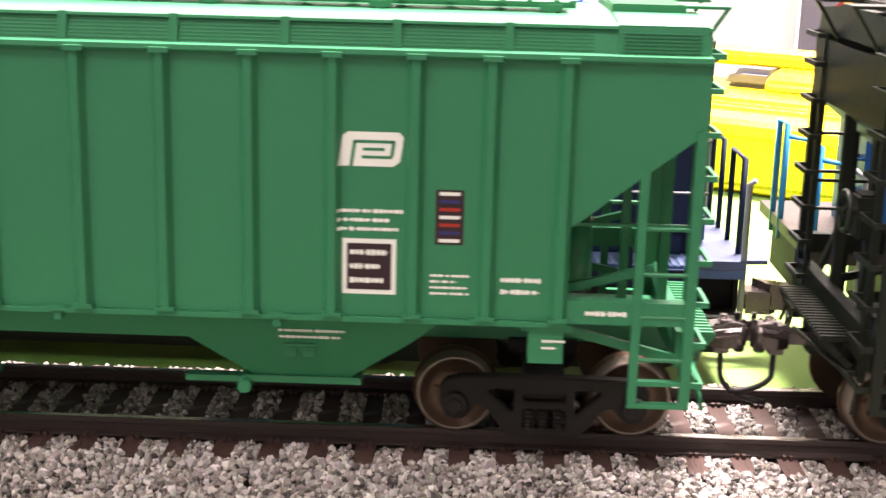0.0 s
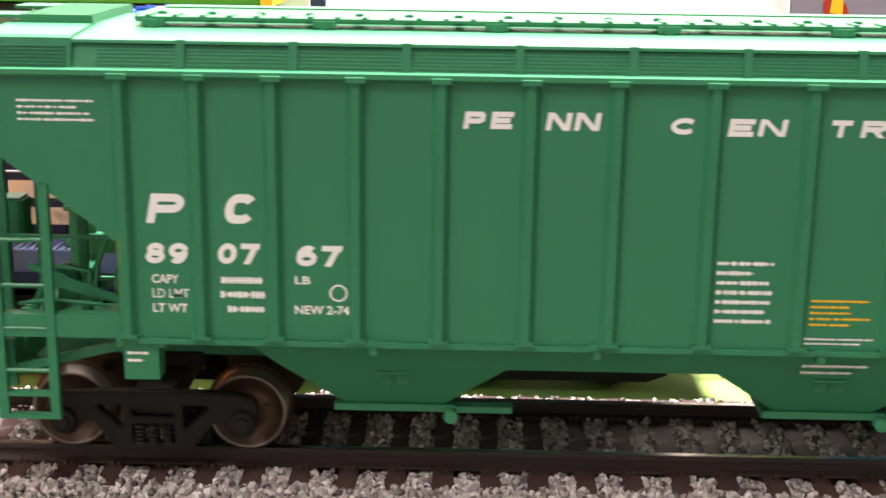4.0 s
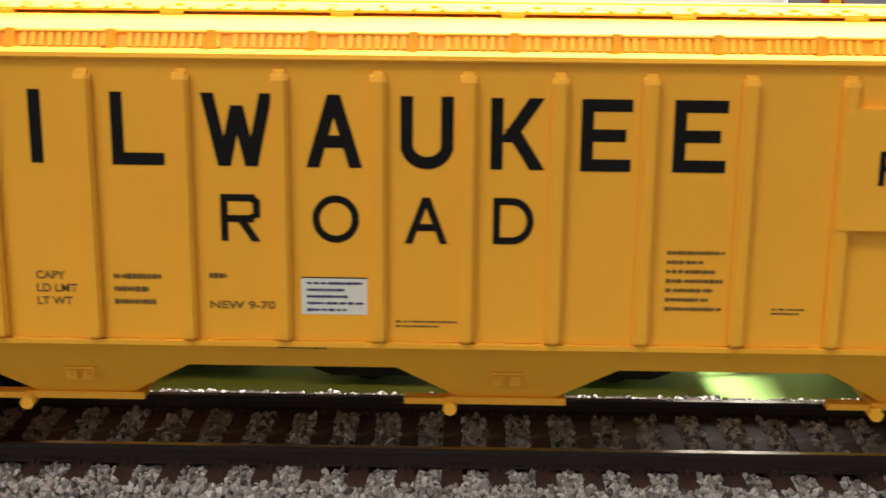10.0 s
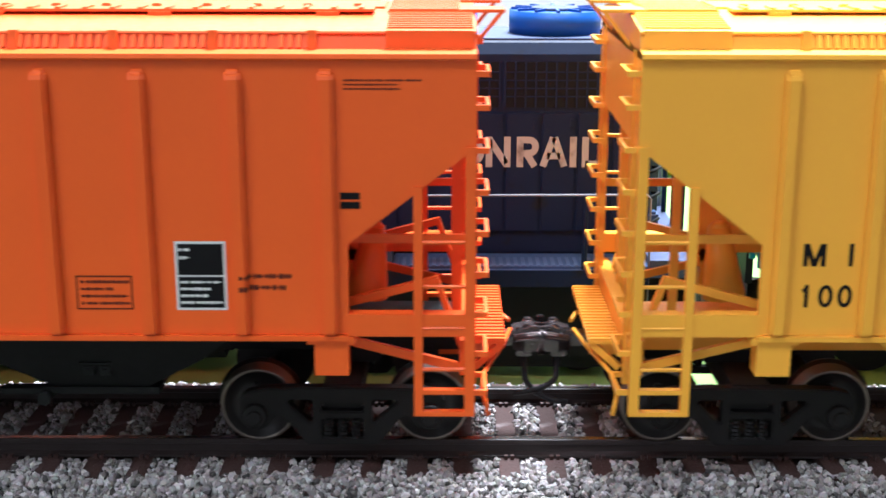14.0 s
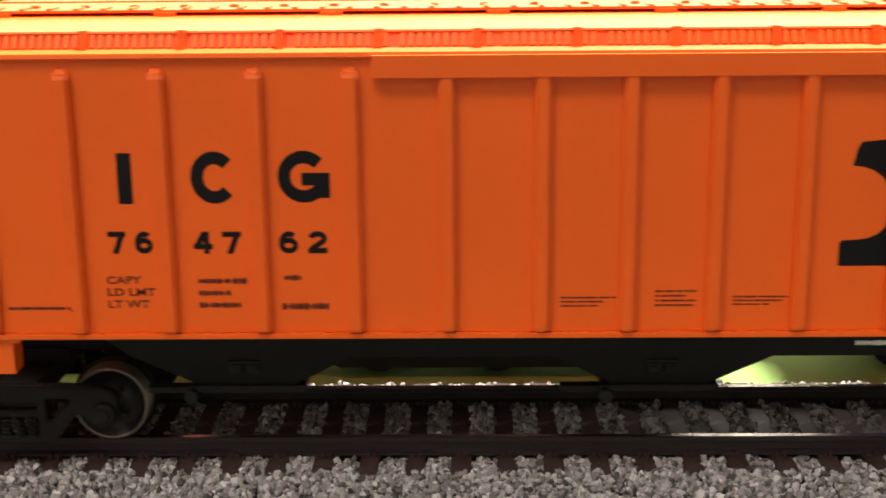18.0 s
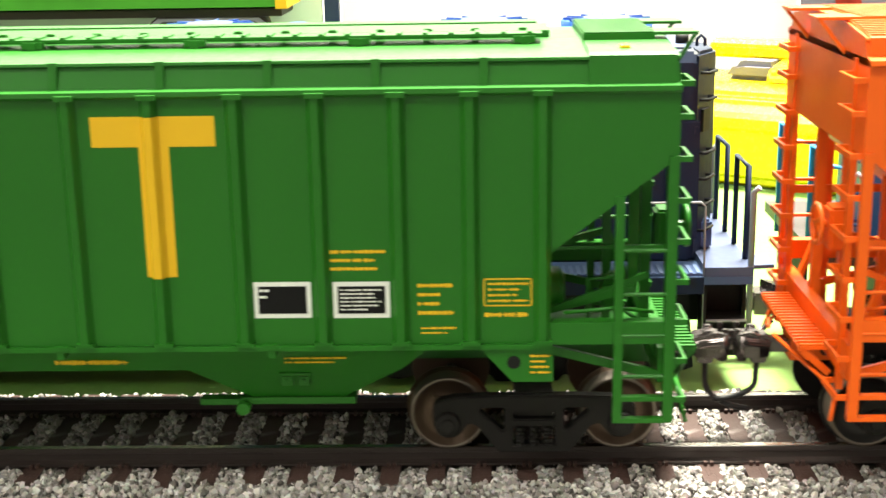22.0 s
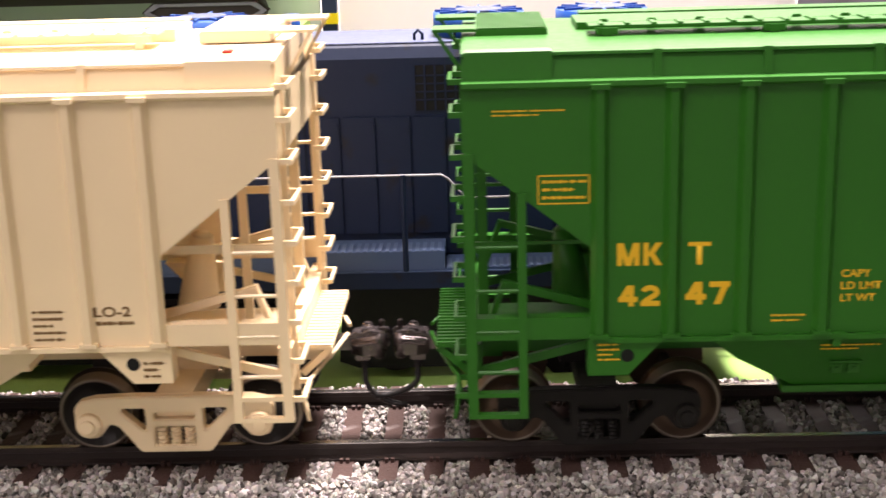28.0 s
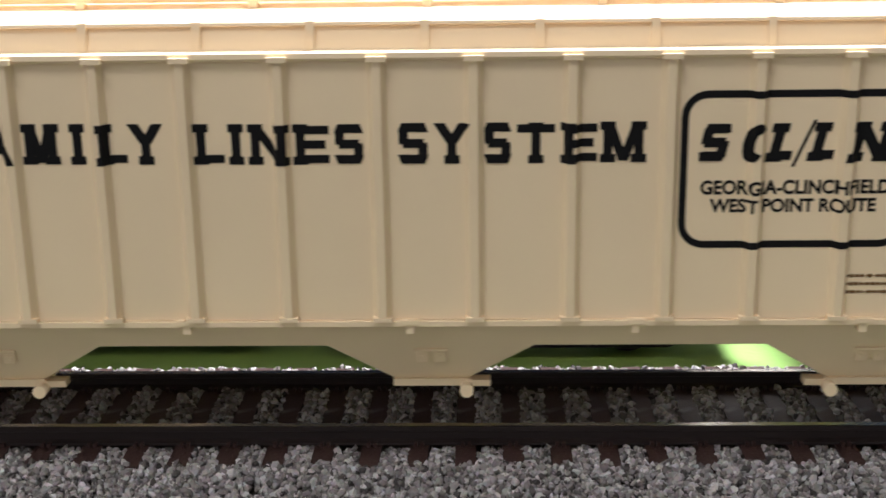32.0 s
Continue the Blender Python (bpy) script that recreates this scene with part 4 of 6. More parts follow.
def worm_emblem(car, x0, x1, z0, z1):
    """White slanted badge with two grooves."""
    h, sh = z1 - z0, 0.5
    def sl(u, w):
        return (x0 + sh * w + u * (x1 - x0 - sh), z0 + w * h)
    flat(car, [sl(0.0, 0), sl(0.9, 0), sl(1.0, 0.15), sl(1.0, 0.85), sl(0.92, 1), sl(0.08, 1), sl(0.0, 0.88)], WHITE_INK, 0.04)
    for a, b, w in ((0.2, 0.86, 0.72), (0.36, 0.72, 0.5), (0.36, 0.86, 0.27)):
        flat(car, [sl(a, w - 0.045), sl(b, w - 0.045), sl(b, w + 0.045), sl(a, w + 0.045)], JADE, 0.06)
    flat(car, [sl(0.18, 0.0), sl(0.24, 0.0), sl(0.24, 0.74), sl(0.18, 0.74)], JADE, 0.06)
    flat(car, [sl(0.82, 0.3), sl(0.88, 0.3), sl(0.88, 0.74), sl(0.82, 0.74)], JADE, 0.06)


def plate(car, x0, x1, z0, z1, style, n, ink):
    """Stencil plates: a border, dark fields and bars of writing."""
    if style == 0:
        flat(car, rect(x0, x1, z0, z1), WHITE_INK, 0.04, "stencil_plate")
        flat(car, rect(x0, x1, z1 - 0.14, z1), BLACK_INK, 0.06)
        lines(car, n, x0 + 0.6, x1 - 0.5, z0 + 0.15, z1 - 0.3, PLATE_BLUE, "side", 0.08)
        return
    m = 0.5 if style in (1, 3) else 0.28
    flat(car, rect(x0, x1, z0, z1), WHITE_INK, 0.04, "stencil_plate")
    if style in (1, 3):
        flat(car, rect(x0 + m, x1 - m, z0 + m, z1 - m), PLATE_DARK if style == 1 else BLACK_INK, 0.07)
        f = [(x0 + m + 0.3, x1 - m - 0.5, z0 + m + 0.25, z1 - m - 0.2)]
        if n == 2:
            f = [(x0 + m + 0.1, x0 + m + 1.3, (z0 + z1) / 2, z1 - m - 0.1)]
    else:
        mid = (z0 + z1) / 2
        flat(car, rect(x0 + m, x1 - m, mid + 0.1, z1 - m), BLACK_INK, 0.07)
        flat(car, rect(x0 + m, x1 - m, z0 + m, mid - 0.1), BLACK_INK, 0.07)
        f = [(x0 + m + 0.2, x1 - m - 0.3, z0 + m + 0.2, mid - 0.3)]
        lines(car, 2, x0 + m + 0.15, x0 + m + 1.4, mid + 1.6, z1 - m - 0.2, WHITE_INK, "side", 0.1)
        n = 4
    for b in f:
        lines(car, n, *b, WHITE_INK, "side", 0.1)


def stripe_plate(car, x0, x1, z0, z1):
    flat(car, rect(x0, x1, z0, z1), PLATE_DARK, 0.04, "stencil_plate")
    h = (z1 - z0) / 7
    for k, ink in enumerate((WHITE_INK, PLATE_BLUE, RED_INK, WHITE_INK, RED_INK, PLATE_BLUE, WHITE_INK)):
        z = z1 - (k + 0.5) * h
        flat(car, rect(x0 + 0.4, x1 - 0.4, z - h * 0.22, z + h * 0.22), ink, 0.06)


def framed_lines(car, x0, x1, z0, z1, ink, n):
    for r in (rect(x0, x1, z1 - 0.16, z1), rect(x0, x1, z0, z0 + 0.16), rect(x0, x0 + 0.16, z0, z1), rect(x1 - 0.16, x1, z0, z1)):
        flat(car, r, ink, 0.05)
    lines(car, n, x0 + 0.5, x1 - 0.4, z0 + 0.3, z1 - 0.3, ink)


def i_emblem(car, x0, x1, z0, z1):
    """A black disc over a rail-section shape."""
    w, h = x1 - x0, z1 - z0
    cx = (x0 + x1) / 2
    r = w * 0.167
    flat(car, [(cx + r * math.cos(k * math.pi / 14), z1 - r + r * 1.05 * math.sin(k * math.pi / 14)) for k in range(28)], BLACK_INK)
    right = [(0.0, 0.712), (0.18, 0.708), (0.37, 0.695), (0.4, 0.66), (0.43, 0.565)]
    right += [(0.43 - 0.305 * math.sin(a), 0.565 - 0.16 * (1 - math.cos(a))) for a in (0.3, 0.6, 0.9, 1.2, 1.5)]
    right += [(0.125, 0.26)] + [(0.125 + 0.235 * (1 - math.cos(a)), 0.26 - 0.11 * math.sin(a)) for a in (0.4, 0.8, 1.2, 1.5)] + [(0.48, 0.145), (0.5, 0.13), (0.497, 0.0)]
    bm = bm_new()
    last = None
    for u, v in right:
        now = [bm.verts.new((cx + q * max(u, 0.01) * w, 0, z0 + v * h)) for q in (-1, 1)]
        if last:
            bm.faces.new((last[0], last[1], now[1], now[0]))
        last = now
    drape(bm, car, "side", 0.04)
    part("marking", bm, BLACK_INK, car)


def round_frame(car, x0, x1, z0, z1):
    """A black rounded frame line."""
    def outline(m):
        pts, r = [], 2.6 - m
        for cx, cz, a in ((x1 - 2.6, z1 - 2.6, 0), (x0 + 2.6, z1 - 2.6, 1), (x0 + 2.6, z0 + 2.6, 2), (x1 - 2.6, z0 + 2.6, 3)):
            pts += [(cx + r * math.cos((a + k / 6) * math.pi / 2), cz + r * math.sin((a + k / 6) * math.pi / 2)) for k in range(7)]
        return pts
    o, i = outline(0.0), outline(0.75)
    bm = bm_new()
    vo, vi = [bm.verts.new((x, 0, z)) for x, z in o], [bm.verts.new((x, 0, z)) for x, z in i]
    for k in range(len(o)):
        j = (k + 1) % len(o)
        bm.faces.new((vo[k], vo[j], vi[j], vi[k]))
    drape(bm, car)
    part("frame_line", bm, BLACK_INK, car)


# the raised slogan panel of the yellow car, and the band along the orange car
bm = bm_new()
box(bm, 33.1, 64.6, -19.3, -18.1, 29.2, 41.9)
part("slogan_panel", bm, AMBER, AMBER_CAR, bevel=0.1)
bm = bm_new()
box(bm, -31.5, 33.5, -19.3, -18.1, 44.0, 46.3)
part("top_band", bm, ORANGE, ORANGE_CAR)

sign(JADE_CAR, "P.", -72.26, -68.03, 28.66, 31.78, WHITE_INK, 0.27, 0.2)
sign(JADE_CAR, "C.", -64.37, -60.52, 28.74, 31.86, WHITE_INK, 0.29, 0.2)
digits(JADE_CAR, "89", -72.55, -68.08, 24.36, 26.58, WHITE_INK, 0.27, 0.12, 0.12)
digits(JADE_CAR, "07", -65.06, -60.65, 24.44, 26.65, WHITE_INK, 0.27, 0.12, 0.12)
digits(JADE_CAR, "67", -56.88, -52.13, 24.34, 26.56, WHITE_INK, 0.27, 0.12, 0.12)
word(JADE_CAR, "CAPY", -71.90, -69.10, 22.24, 23.21, WHITE_INK, 0, "side", 0.022)
word(JADE_CAR, "LD LMT", -71.90, -68.04, 20.67, 21.64, WHITE_INK, 0, "side", 0.004)
word(JADE_CAR, "LT WT", -71.90, -68.26, 19.08, 20.05, WHITE_INK, 0, "side", 0.022)
word(JADE_CAR, "NEW 2-74", -57.01, -51.33, 19.12, 20.10, WHITE_INK, 0, "side", 0.022)
word(JADE_CAR, "LB", -56.98, -55.35, 22.39, 23.24, WHITE_INK, 0, "side", 0.022)
lines(JADE_CAR, 1, -64.67, -60.30, 22.21, 23.17, WHITE_INK, "side")
lines(JADE_CAR, 1, -64.77, -60.21, 20.69, 21.60, WHITE_INK, "side")
lines(JADE_CAR, 1, -64.04, -60.29, 19.10, 20.02, WHITE_INK, "side")
disc(JADE_CAR, -53.50, -51.40, 20.55, 22.43, WHITE_INK)
lines(JADE_CAR, 4, -84.88, -77.13, 38.91, 41.48, WHITE_INK, "side")
sign(JADE_CAR, "P", -39.80, -37.48, 38.98, 40.75, WHITE_INK, 0.3, 0.15, 0)
sign(JADE_CAR, "E", -37.09, -34.67, 39.01, 40.77, WHITE_INK, 0.3, 0.15, 0)
sign(JADE_CAR, "N", -31.52, -28.81, 38.95, 40.77, WHITE_INK, 0.3, 0.15, 0)
sign(JADE_CAR, "N", -28.65, -25.89, 38.98, 40.80, WHITE_INK, 0.3, 0.15, 0)
sign(JADE_CAR, "C", -19.05, -16.14, 38.76, 40.44, WHITE_INK, 0.3, 0.15, 0)
sign(JADE_CAR, "E", -13.26, -10.48, 38.64, 40.44, WHITE_INK, 0.3, 0.15, 0)
sign(JADE_CAR, "N", -10.25, -7.24, 38.70, 40.44, WHITE_INK, 0.3, 0.15, 0)
sign(JADE_CAR, "T", -3.09, -0.78, 38.72, 40.46, WHITE_INK, 0.3, 0.15, 0)
sign(JADE_CAR, "R", -0.03, 2.68, 38.73, 40.46, WHITE_INK, 0.3, 0.15, 0)
sign(JADE_CAR, "A", 6.94, 9.76, 38.63, 40.36, WHITE_INK, 0.3, 0.15, 0)
sign(JADE_CAR, "L", 9.93, 12.12, 38.68, 40.35, WHITE_INK, 0.3, 0.15, 0)
lines(JADE_CAR, 7, -13.37, -7.52, 18.74, 25.98, WHITE_INK, "side")
lines(JADE_CAR, 5, -3.49, 2.71, 18.72, 21.93, YELLOW_INK, "side")
lines(JADE_CAR, 2, -4.00, 3.20, 16.73, 17.72, WHITE_INK, "side")
lines(JADE_CAR, 2, -3.40, 3.63, 12.59, 14.37, WHITE_INK, "bay")
lines(JADE_CAR, 2, 44.69, 51.85, 12.55, 14.26, WHITE_INK, "bay")
worm_emblem(JADE_CAR, 51.20, 58.01, 32.35, 35.93)
lines(JADE_CAR, 3, 51.18, 57.96, 25.23, 28.12, WHITE_INK, "side")
plate(JADE_CAR, 51.68, 57.33, 18.68, 24.68, 1, 3, WHITE_INK)
stripe_plate(JADE_CAR, 61.36, 64.30, 24.29, 30.11)
lines(JADE_CAR, 4, 60.93, 64.97, 18.65, 21.24, WHITE_INK, "side")
lines(JADE_CAR, 2, 68.36, 72.50, 18.72, 21.30, WHITE_INK, "side")
lines(JADE_CAR, 1, 77.37, 81.70, 16.98, 17.67, WHITE_INK, "sill")
lines(JADE_CAR, 2, 72.94, 75.33, 12.98, 14.49, WHITE_INK, "pad")
lines(JADE_CAR, 2, -74.80, -72.60, 13.34, 14.96, WHITE_INK, "pad")
sign(AMBER_CAR, "M", -70.92, -68.53, 24.09, 26.57, BLACK_INK, 0.2, 0, 0)
sign(AMBER_CAR, "I", -66.14, -65.54, 24.10, 26.59, BLACK_INK, 0.19)
sign(AMBER_CAR, "L", -61.66, -59.75, 24.19, 26.49, BLACK_INK, 0.19)
sign(AMBER_CAR, "W", -57.78, -55.40, 24.15, 26.51, BLACK_INK, 0.19)
digits(AMBER_CAR, "100", -71.11, -65.39, 19.50, 22.03, BLACK_INK, 0.17, 0, 0.3)
digits(AMBER_CAR, "428", -61.59, -55.34, 19.42, 22.07, BLACK_INK, 0.17, 0, 0.3)
load_data(AMBER_CAR, -49.94, -45.62, 19.53, 23.76, FADED_INK)
lines(AMBER_CAR, 3, -41.72, -36.74, 19.65, 23.82, BLACK_INK, "side")
lines(AMBER_CAR, 1, -31.60, -29.93, 22.95, 23.69, BLACK_INK, "side")
lines(AMBER_CAR, 2, -11.99, -5.41, 17.80, 18.80, BLACK_INK, "side")
lines(AMBER_CAR, 7, 16.26, 22.14, 19.85, 26.97, BLACK_INK, "side")
lines(AMBER_CAR, 2, 27.48, 30.84, 19.75, 20.68, BLACK_INK, "side")
word(AMBER_CAR, "NEW 9-70", -31.60, -24.71, 19.70, 20.57, FADED_INK, 0, "side", 0.022)
plate(AMBER_CAR, -21.94, -14.96, 19.22, 23.32, 0, 5, BLACK_INK)
lines(AMBER_CAR, 1, -24.78, -19.44, 14.86, 15.63, BLACK_INK, "skirt")
sign(AMBER_CAR, "I", -49.73, -48.15, 35.16, 42.76, BLACK_INK, 0.17, 0, 0)
sign(AMBER_CAR, "L", -41.19, -35.79, 35.06, 42.59, BLACK_INK, 0.17, 0, 0)
sign(AMBER_CAR, "W", -31.91, -24.56, 35.07, 42.59, BLACK_INK, 0.17, 0, 0)
sign(AMBER_CAR, "A", -21.21, -15.44, 35.02, 42.53, BLACK_INK, 0.17, 0, 0)
sign(AMBER_CAR, "U", -11.52, -6.10, 34.97, 42.47, BLACK_INK, 0.17, 0, 0)
sign(AMBER_CAR, "K", -2.31, 3.26, 35.03, 42.40, BLACK_INK, 0.17, 0, 0)
sign(AMBER_CAR, "E", 6.88, 12.04, 34.96, 42.39, BLACK_INK, 0.17, 0, 0)
sign(AMBER_CAR, "E", 16.28, 21.71, 34.97, 42.39, BLACK_INK, 0.17, 0, 0)
sign(AMBER_CAR, "M", -61.91, -55.22, 34.84, 42.16, BLACK_INK, 0.17, 0, 0)
sign(AMBER_CAR, "R", -30.20, -26.08, 27.10, 32.10, BLACK_INK, 0.15, 0, 0)
sign(AMBER_CAR, "O", -20.67, -15.79, 27.05, 32.11, BLACK_INK, 0.15, 0, 0)
sign(AMBER_CAR, "A", -11.10, -6.59, 27.06, 32.00, BLACK_INK, 0.15, 0, 0)
sign(AMBER_CAR, "D", -1.91, 2.30, 27.13, 32.06, BLACK_INK, 0.15, 0, 0)
word(AMBER_CAR, "America's", 39.53, 57.43, 37.99, 41.28, BLACK_INK, 0, "panel", 0.02, 1.1)
word(AMBER_CAR, "Resourceful", 37.02, 60.59, 34.01, 37.64, BLACK_INK, 0, "panel", 0.02, 1.1)
word(AMBER_CAR, "Railroad", 40.33, 56.36, 30.02, 33.23, BLACK_INK, 0, "panel", 0.02, 1.1)
lines(AMBER_CAR, 4, 47.33, 50.70, 20.15, 22.63, BLACK_INK, "side")
lines(AMBER_CAR, 1, 56.74, 61.34, 20.19, 20.81, BLACK_INK, "side")
stripe_plate(AMBER_CAR, 67.52, 70.60, 25.02, 31.59)
lines(AMBER_CAR, 3, 65.49, 72.51, 21.98, 24.53, BLACK_INK, "side")
lines(AMBER_CAR, 1, 66.87, 71.45, 20.69, 21.12, BLACK_INK, "side")
lines(AMBER_CAR, 2, 66.73, 71.57, 17.80, 18.60, BLACK_INK, "side")
sign(ORANGE_CAR, "I", -58.86, -57.07, 30.69, 36.17, BLACK_INK, 0.28)
sign(ORANGE_CAR, "C", -50.97, -45.90, 30.69, 36.28, BLACK_INK, 0.24)
sign(ORANGE_CAR, "G", -41.73, -36.20, 30.74, 36.32, BLACK_INK, 0.24)
digits(ORANGE_CAR, "76", -60.23, -55.38, 25.23, 27.66, BLACK_INK, 0.24, 0, 0.5)
digits(ORANGE_CAR, "47", -51.02, -45.89, 25.17, 27.60, BLACK_INK, 0.24, 0, 0.5)
digits(ORANGE_CAR, "62", -41.85, -36.67, 25.18, 27.60, BLACK_INK, 0.24, 0, 0.5)
load_data(ORANGE_CAR, -60.66, -55.45, 18.78, 22.85, FADED_RED)
lines(ORANGE_CAR, 3, -50.74, -45.48, 18.73, 22.80, BLACK_INK, "side")
lines(ORANGE_CAR, 1, -41.44, -39.68, 22.07, 22.83, BLACK_INK, "side")
lines(ORANGE_CAR, 1, -41.75, -36.73, 18.75, 19.71, BLACK_INK, "side")
lines(ORANGE_CAR, 1, -71.56, -64.60, 18.89, 19.34, BLACK_INK, "side")
lines(ORANGE_CAR, 3, -11.67, -5.69, 18.92, 20.32, BLACK_INK, "side")
lines(ORANGE_CAR, 4, -1.53, 2.86, 18.93, 21.03, BLACK_INK, "side")
lines(ORANGE_CAR, 3, 6.81, 12.72, 19.06, 20.34, BLACK_INK, "side")
framed_lines(ORANGE_CAR, 46.08, 52.13, 19.10, 22.9, FADED_RED, 4)
i_emblem(ORANGE_CAR, 17.77, 30.94, 23.50, 42.75)
plate(ORANGE_CAR, 56.84, 62.27, 19.05, 26.71, 2, 8, WHITE_INK)
lines(ORANGE_CAR, 3, 75.17, 83.15, 42.76, 44.11, BLACK_INK, "side")
for z in (30.3, 31.3):
    flat(ORANGE_CAR, rect(74.6, 76.7, z, z + 0.75), BLACK_INK, 0.05, "writing_bar")
for z in (29.5, 30.5):
    flat(ORANGE_CAR, rect(-77.1, -74.9, z, z + 0.75), BLACK_INK, 0.05, "writing_bar")
lines(ORANGE_CAR, 2, 63.73, 69.20, 20.98, 23.50, BLACK_INK, "side")
lines(ORANGE_CAR, 1, 20.74, 27.23, 13.93, 14.77, WHITE_INK, "skirt")
sign(LEAF_CAR, "M", -72.61, -70.2, 24.32, 26.85, YELLOW_INK, 0.22, 0, 0)
sign(LEAF_CAR, "K", -69.8, -67.75, 24.32, 26.85, YELLOW_INK, 0.22, 0, 0)
word(LEAF_CAR, "T", -65.03, -62.60, 24.30, 26.82, YELLOW_INK, 0, "side", 0.022)
digits(LEAF_CAR, "42", -72.43, -67.96, 19.72, 22.10, YELLOW_INK, 0.25, 0, 0.16)
digits(LEAF_CAR, "47", -65.21, -60.44, 19.80, 22.37, YELLOW_INK, 0.25, 0, 0.16)
lines(LEAF_CAR, 2, -85.75, -78.21, 40.71, 41.60, YELLOW_INK, "side")
framed_lines(LEAF_CAR, -81.07, -75.51, 31.28, 34.47, YELLOW_INK, 3)
lines(LEAF_CAR, 2, -55.92, -52.23, 17.52, 18.69, YELLOW_INK, "side")
lines(LEAF_CAR, 4, -74.64, -72.28, 13.40, 15.70, YELLOW_INK, "pad")
load_data(LEAF_CAR, -48.59, -44.24, 19.46, 23.58, YELLOW_INK)
lines(LEAF_CAR, 3, -39.63, -34.56, 19.47, 23.59, YELLOW_INK, "side")
lines(LEAF_CAR, 1, -31.32, -29.54, 22.67, 23.44, YELLOW_INK, "side")
lines(LEAF_CAR, 1, -31.42, -24.98, 19.42, 20.26, YELLOW_INK, "side")
lines(LEAF_CAR, 2, -2.69, 3.82, 17.32, 18.23, YELLOW_INK, "side")
for k in range(5):
    reach = 2.95 * math.sqrt(1 - (k / 5.4) ** 2)
    lines(LEAF_CAR, 1, 0.57 - reach, 0.57 + reach, 19.4 + k * 0.58, 20.0 + k * 0.58, RED_INK, "side")
lines(LEAF_CAR, 2, -50.00, -43.29, 13.53, 14.60, YELLOW_INK, "bay")
lines(LEAF_CAR, 2, -2.38, 4.27, 13.52, 14.51, YELLOW_INK, "bay")
sign(LEAF_CAR, "M", -40.34, -24.49, 24.30, 41.92, YELLOW_INK, 0.2, 0, 0)
sign(LEAF_CAR, "K.", -6.39, 8.76, 24.29, 41.66, YELLOW_INK, 0.19, 0, 0)
sign(LEAF_CAR, "T", 26.69, 39.93, 24.16, 41.76, YELLOW_INK, 0.185, 0, 0)
lines(LEAF_CAR, 1, 19.97, 27.90, 13.35, 14.20, YELLOW_INK, "skirt")
plate(LEAF_CAR, 43.12, 49.38, 19.39, 23.49, 3, 2, WHITE_INK)
plate(LEAF_CAR, 51.78, 57.97, 19.34, 23.44, 3, 6, WHITE_INK)
lines(LEAF_CAR, 3, 51.58, 57.65, 24.43, 27.28, YELLOW_INK, "side")
lines(LEAF_CAR, 2, 45.85, 52.90, 13.31, 14.48, YELLOW_INK, "bay")
lines(LEAF_CAR, 4, 61.01, 64.83, 19.33, 23.46, YELLOW_INK, "side")
lines(LEAF_CAR, 2, 61.29, 65.08, 17.27, 18.37, YELLOW_INK, "side")
framed_lines(LEAF_CAR, 68.14, 73.40, 20.53, 23.69, YELLOW_INK, 4)
lines(LEAF_CAR, 1, 68.24, 72.92, 19.25, 19.89, YELLOW_INK, "side")
lines(LEAF_CAR, 4, 73.21, 75.35, 12.62, 15.16, YELLOW_INK, "pad")
sign(TAN_CAR, "F", -50.30, -46.88, 33.24, 37.40, BLACK_INK, 0.22, 0, 1)
sign(TAN_CAR, "A", -45.97, -41.64, 33.20, 37.36, BLACK_INK, 0.22, 0, 1)
sign(TAN_CAR, "M", -40.95, -37.08, 33.16, 37.32, BLACK_INK, 0.22, 0, 1)
sign(TAN_CAR, "I", -36.17, -34.35, 33.12, 37.29, BLACK_INK, 0.22, 0, 1)
sign(TAN_CAR, "L", -33.21, -30.25, 33.09, 37.25, BLACK_INK, 0.22, 0, 1)
sign(TAN_CAR, "Y", -30.14, -26.50, 33.06, 37.22, BLACK_INK, 0.22, 0, 1)
sign(TAN_CAR, "L", -23.49, -20.36, 33.01, 37.17, BLACK_INK, 0.22, 0, 1)
sign(TAN_CAR, "I", -20.02, -18.32, 32.98, 37.14, BLACK_INK, 0.22, 0, 1)
sign(TAN_CAR, "N", -17.98, -13.72, 32.96, 37.11, BLACK_INK, 0.22, 0, 1)
sign(TAN_CAR, "E", -13.44, -9.75, 32.92, 37.07, BLACK_INK, 0.22, 0, 1)
sign(TAN_CAR, "S", -9.46, -6.06, 33.00, 37.04, BLACK_INK, 0.22, 0, 1)
sign(TAN_CAR, "S", -3.06, 0.45, 32.95, 37.10, BLACK_INK, 0.22, 0, 1)
sign(TAN_CAR, "Y", 0.74, 4.42, 32.91, 37.06, BLACK_INK, 0.22, 0, 1)
sign(TAN_CAR, "S", 5.55, 8.77, 32.93, 37.08, BLACK_INK, 0.22, 0, 1)
sign(TAN_CAR, "T", 9.11, 12.90, 32.90, 37.04, BLACK_INK, 0.22, 0, 1)
sign(TAN_CAR, "E", 13.46, 17.13, 32.92, 37.06, BLACK_INK, 0.22, 0, 1)
sign(TAN_CAR, "M", 17.41, 22.04, 32.94, 37.08, BLACK_INK, 0.22, 0, 1)
round_frame(TAN_CAR, 25.43, 48.39, 23.91, 40.10)
sign(TAN_CAR, "S", 27.05, 30.63, 32.98, 36.76, BLACK_INK, 0.26, 0.22, 0)
sign(TAN_CAR, "C", 31.23, 34.22, 32.91, 36.81, BLACK_INK, 0.26, 0.22, 0)
sign(TAN_CAR, "L", 33.74, 37.20, 32.86, 36.76, BLACK_INK, 0.26, 0.22, 1)
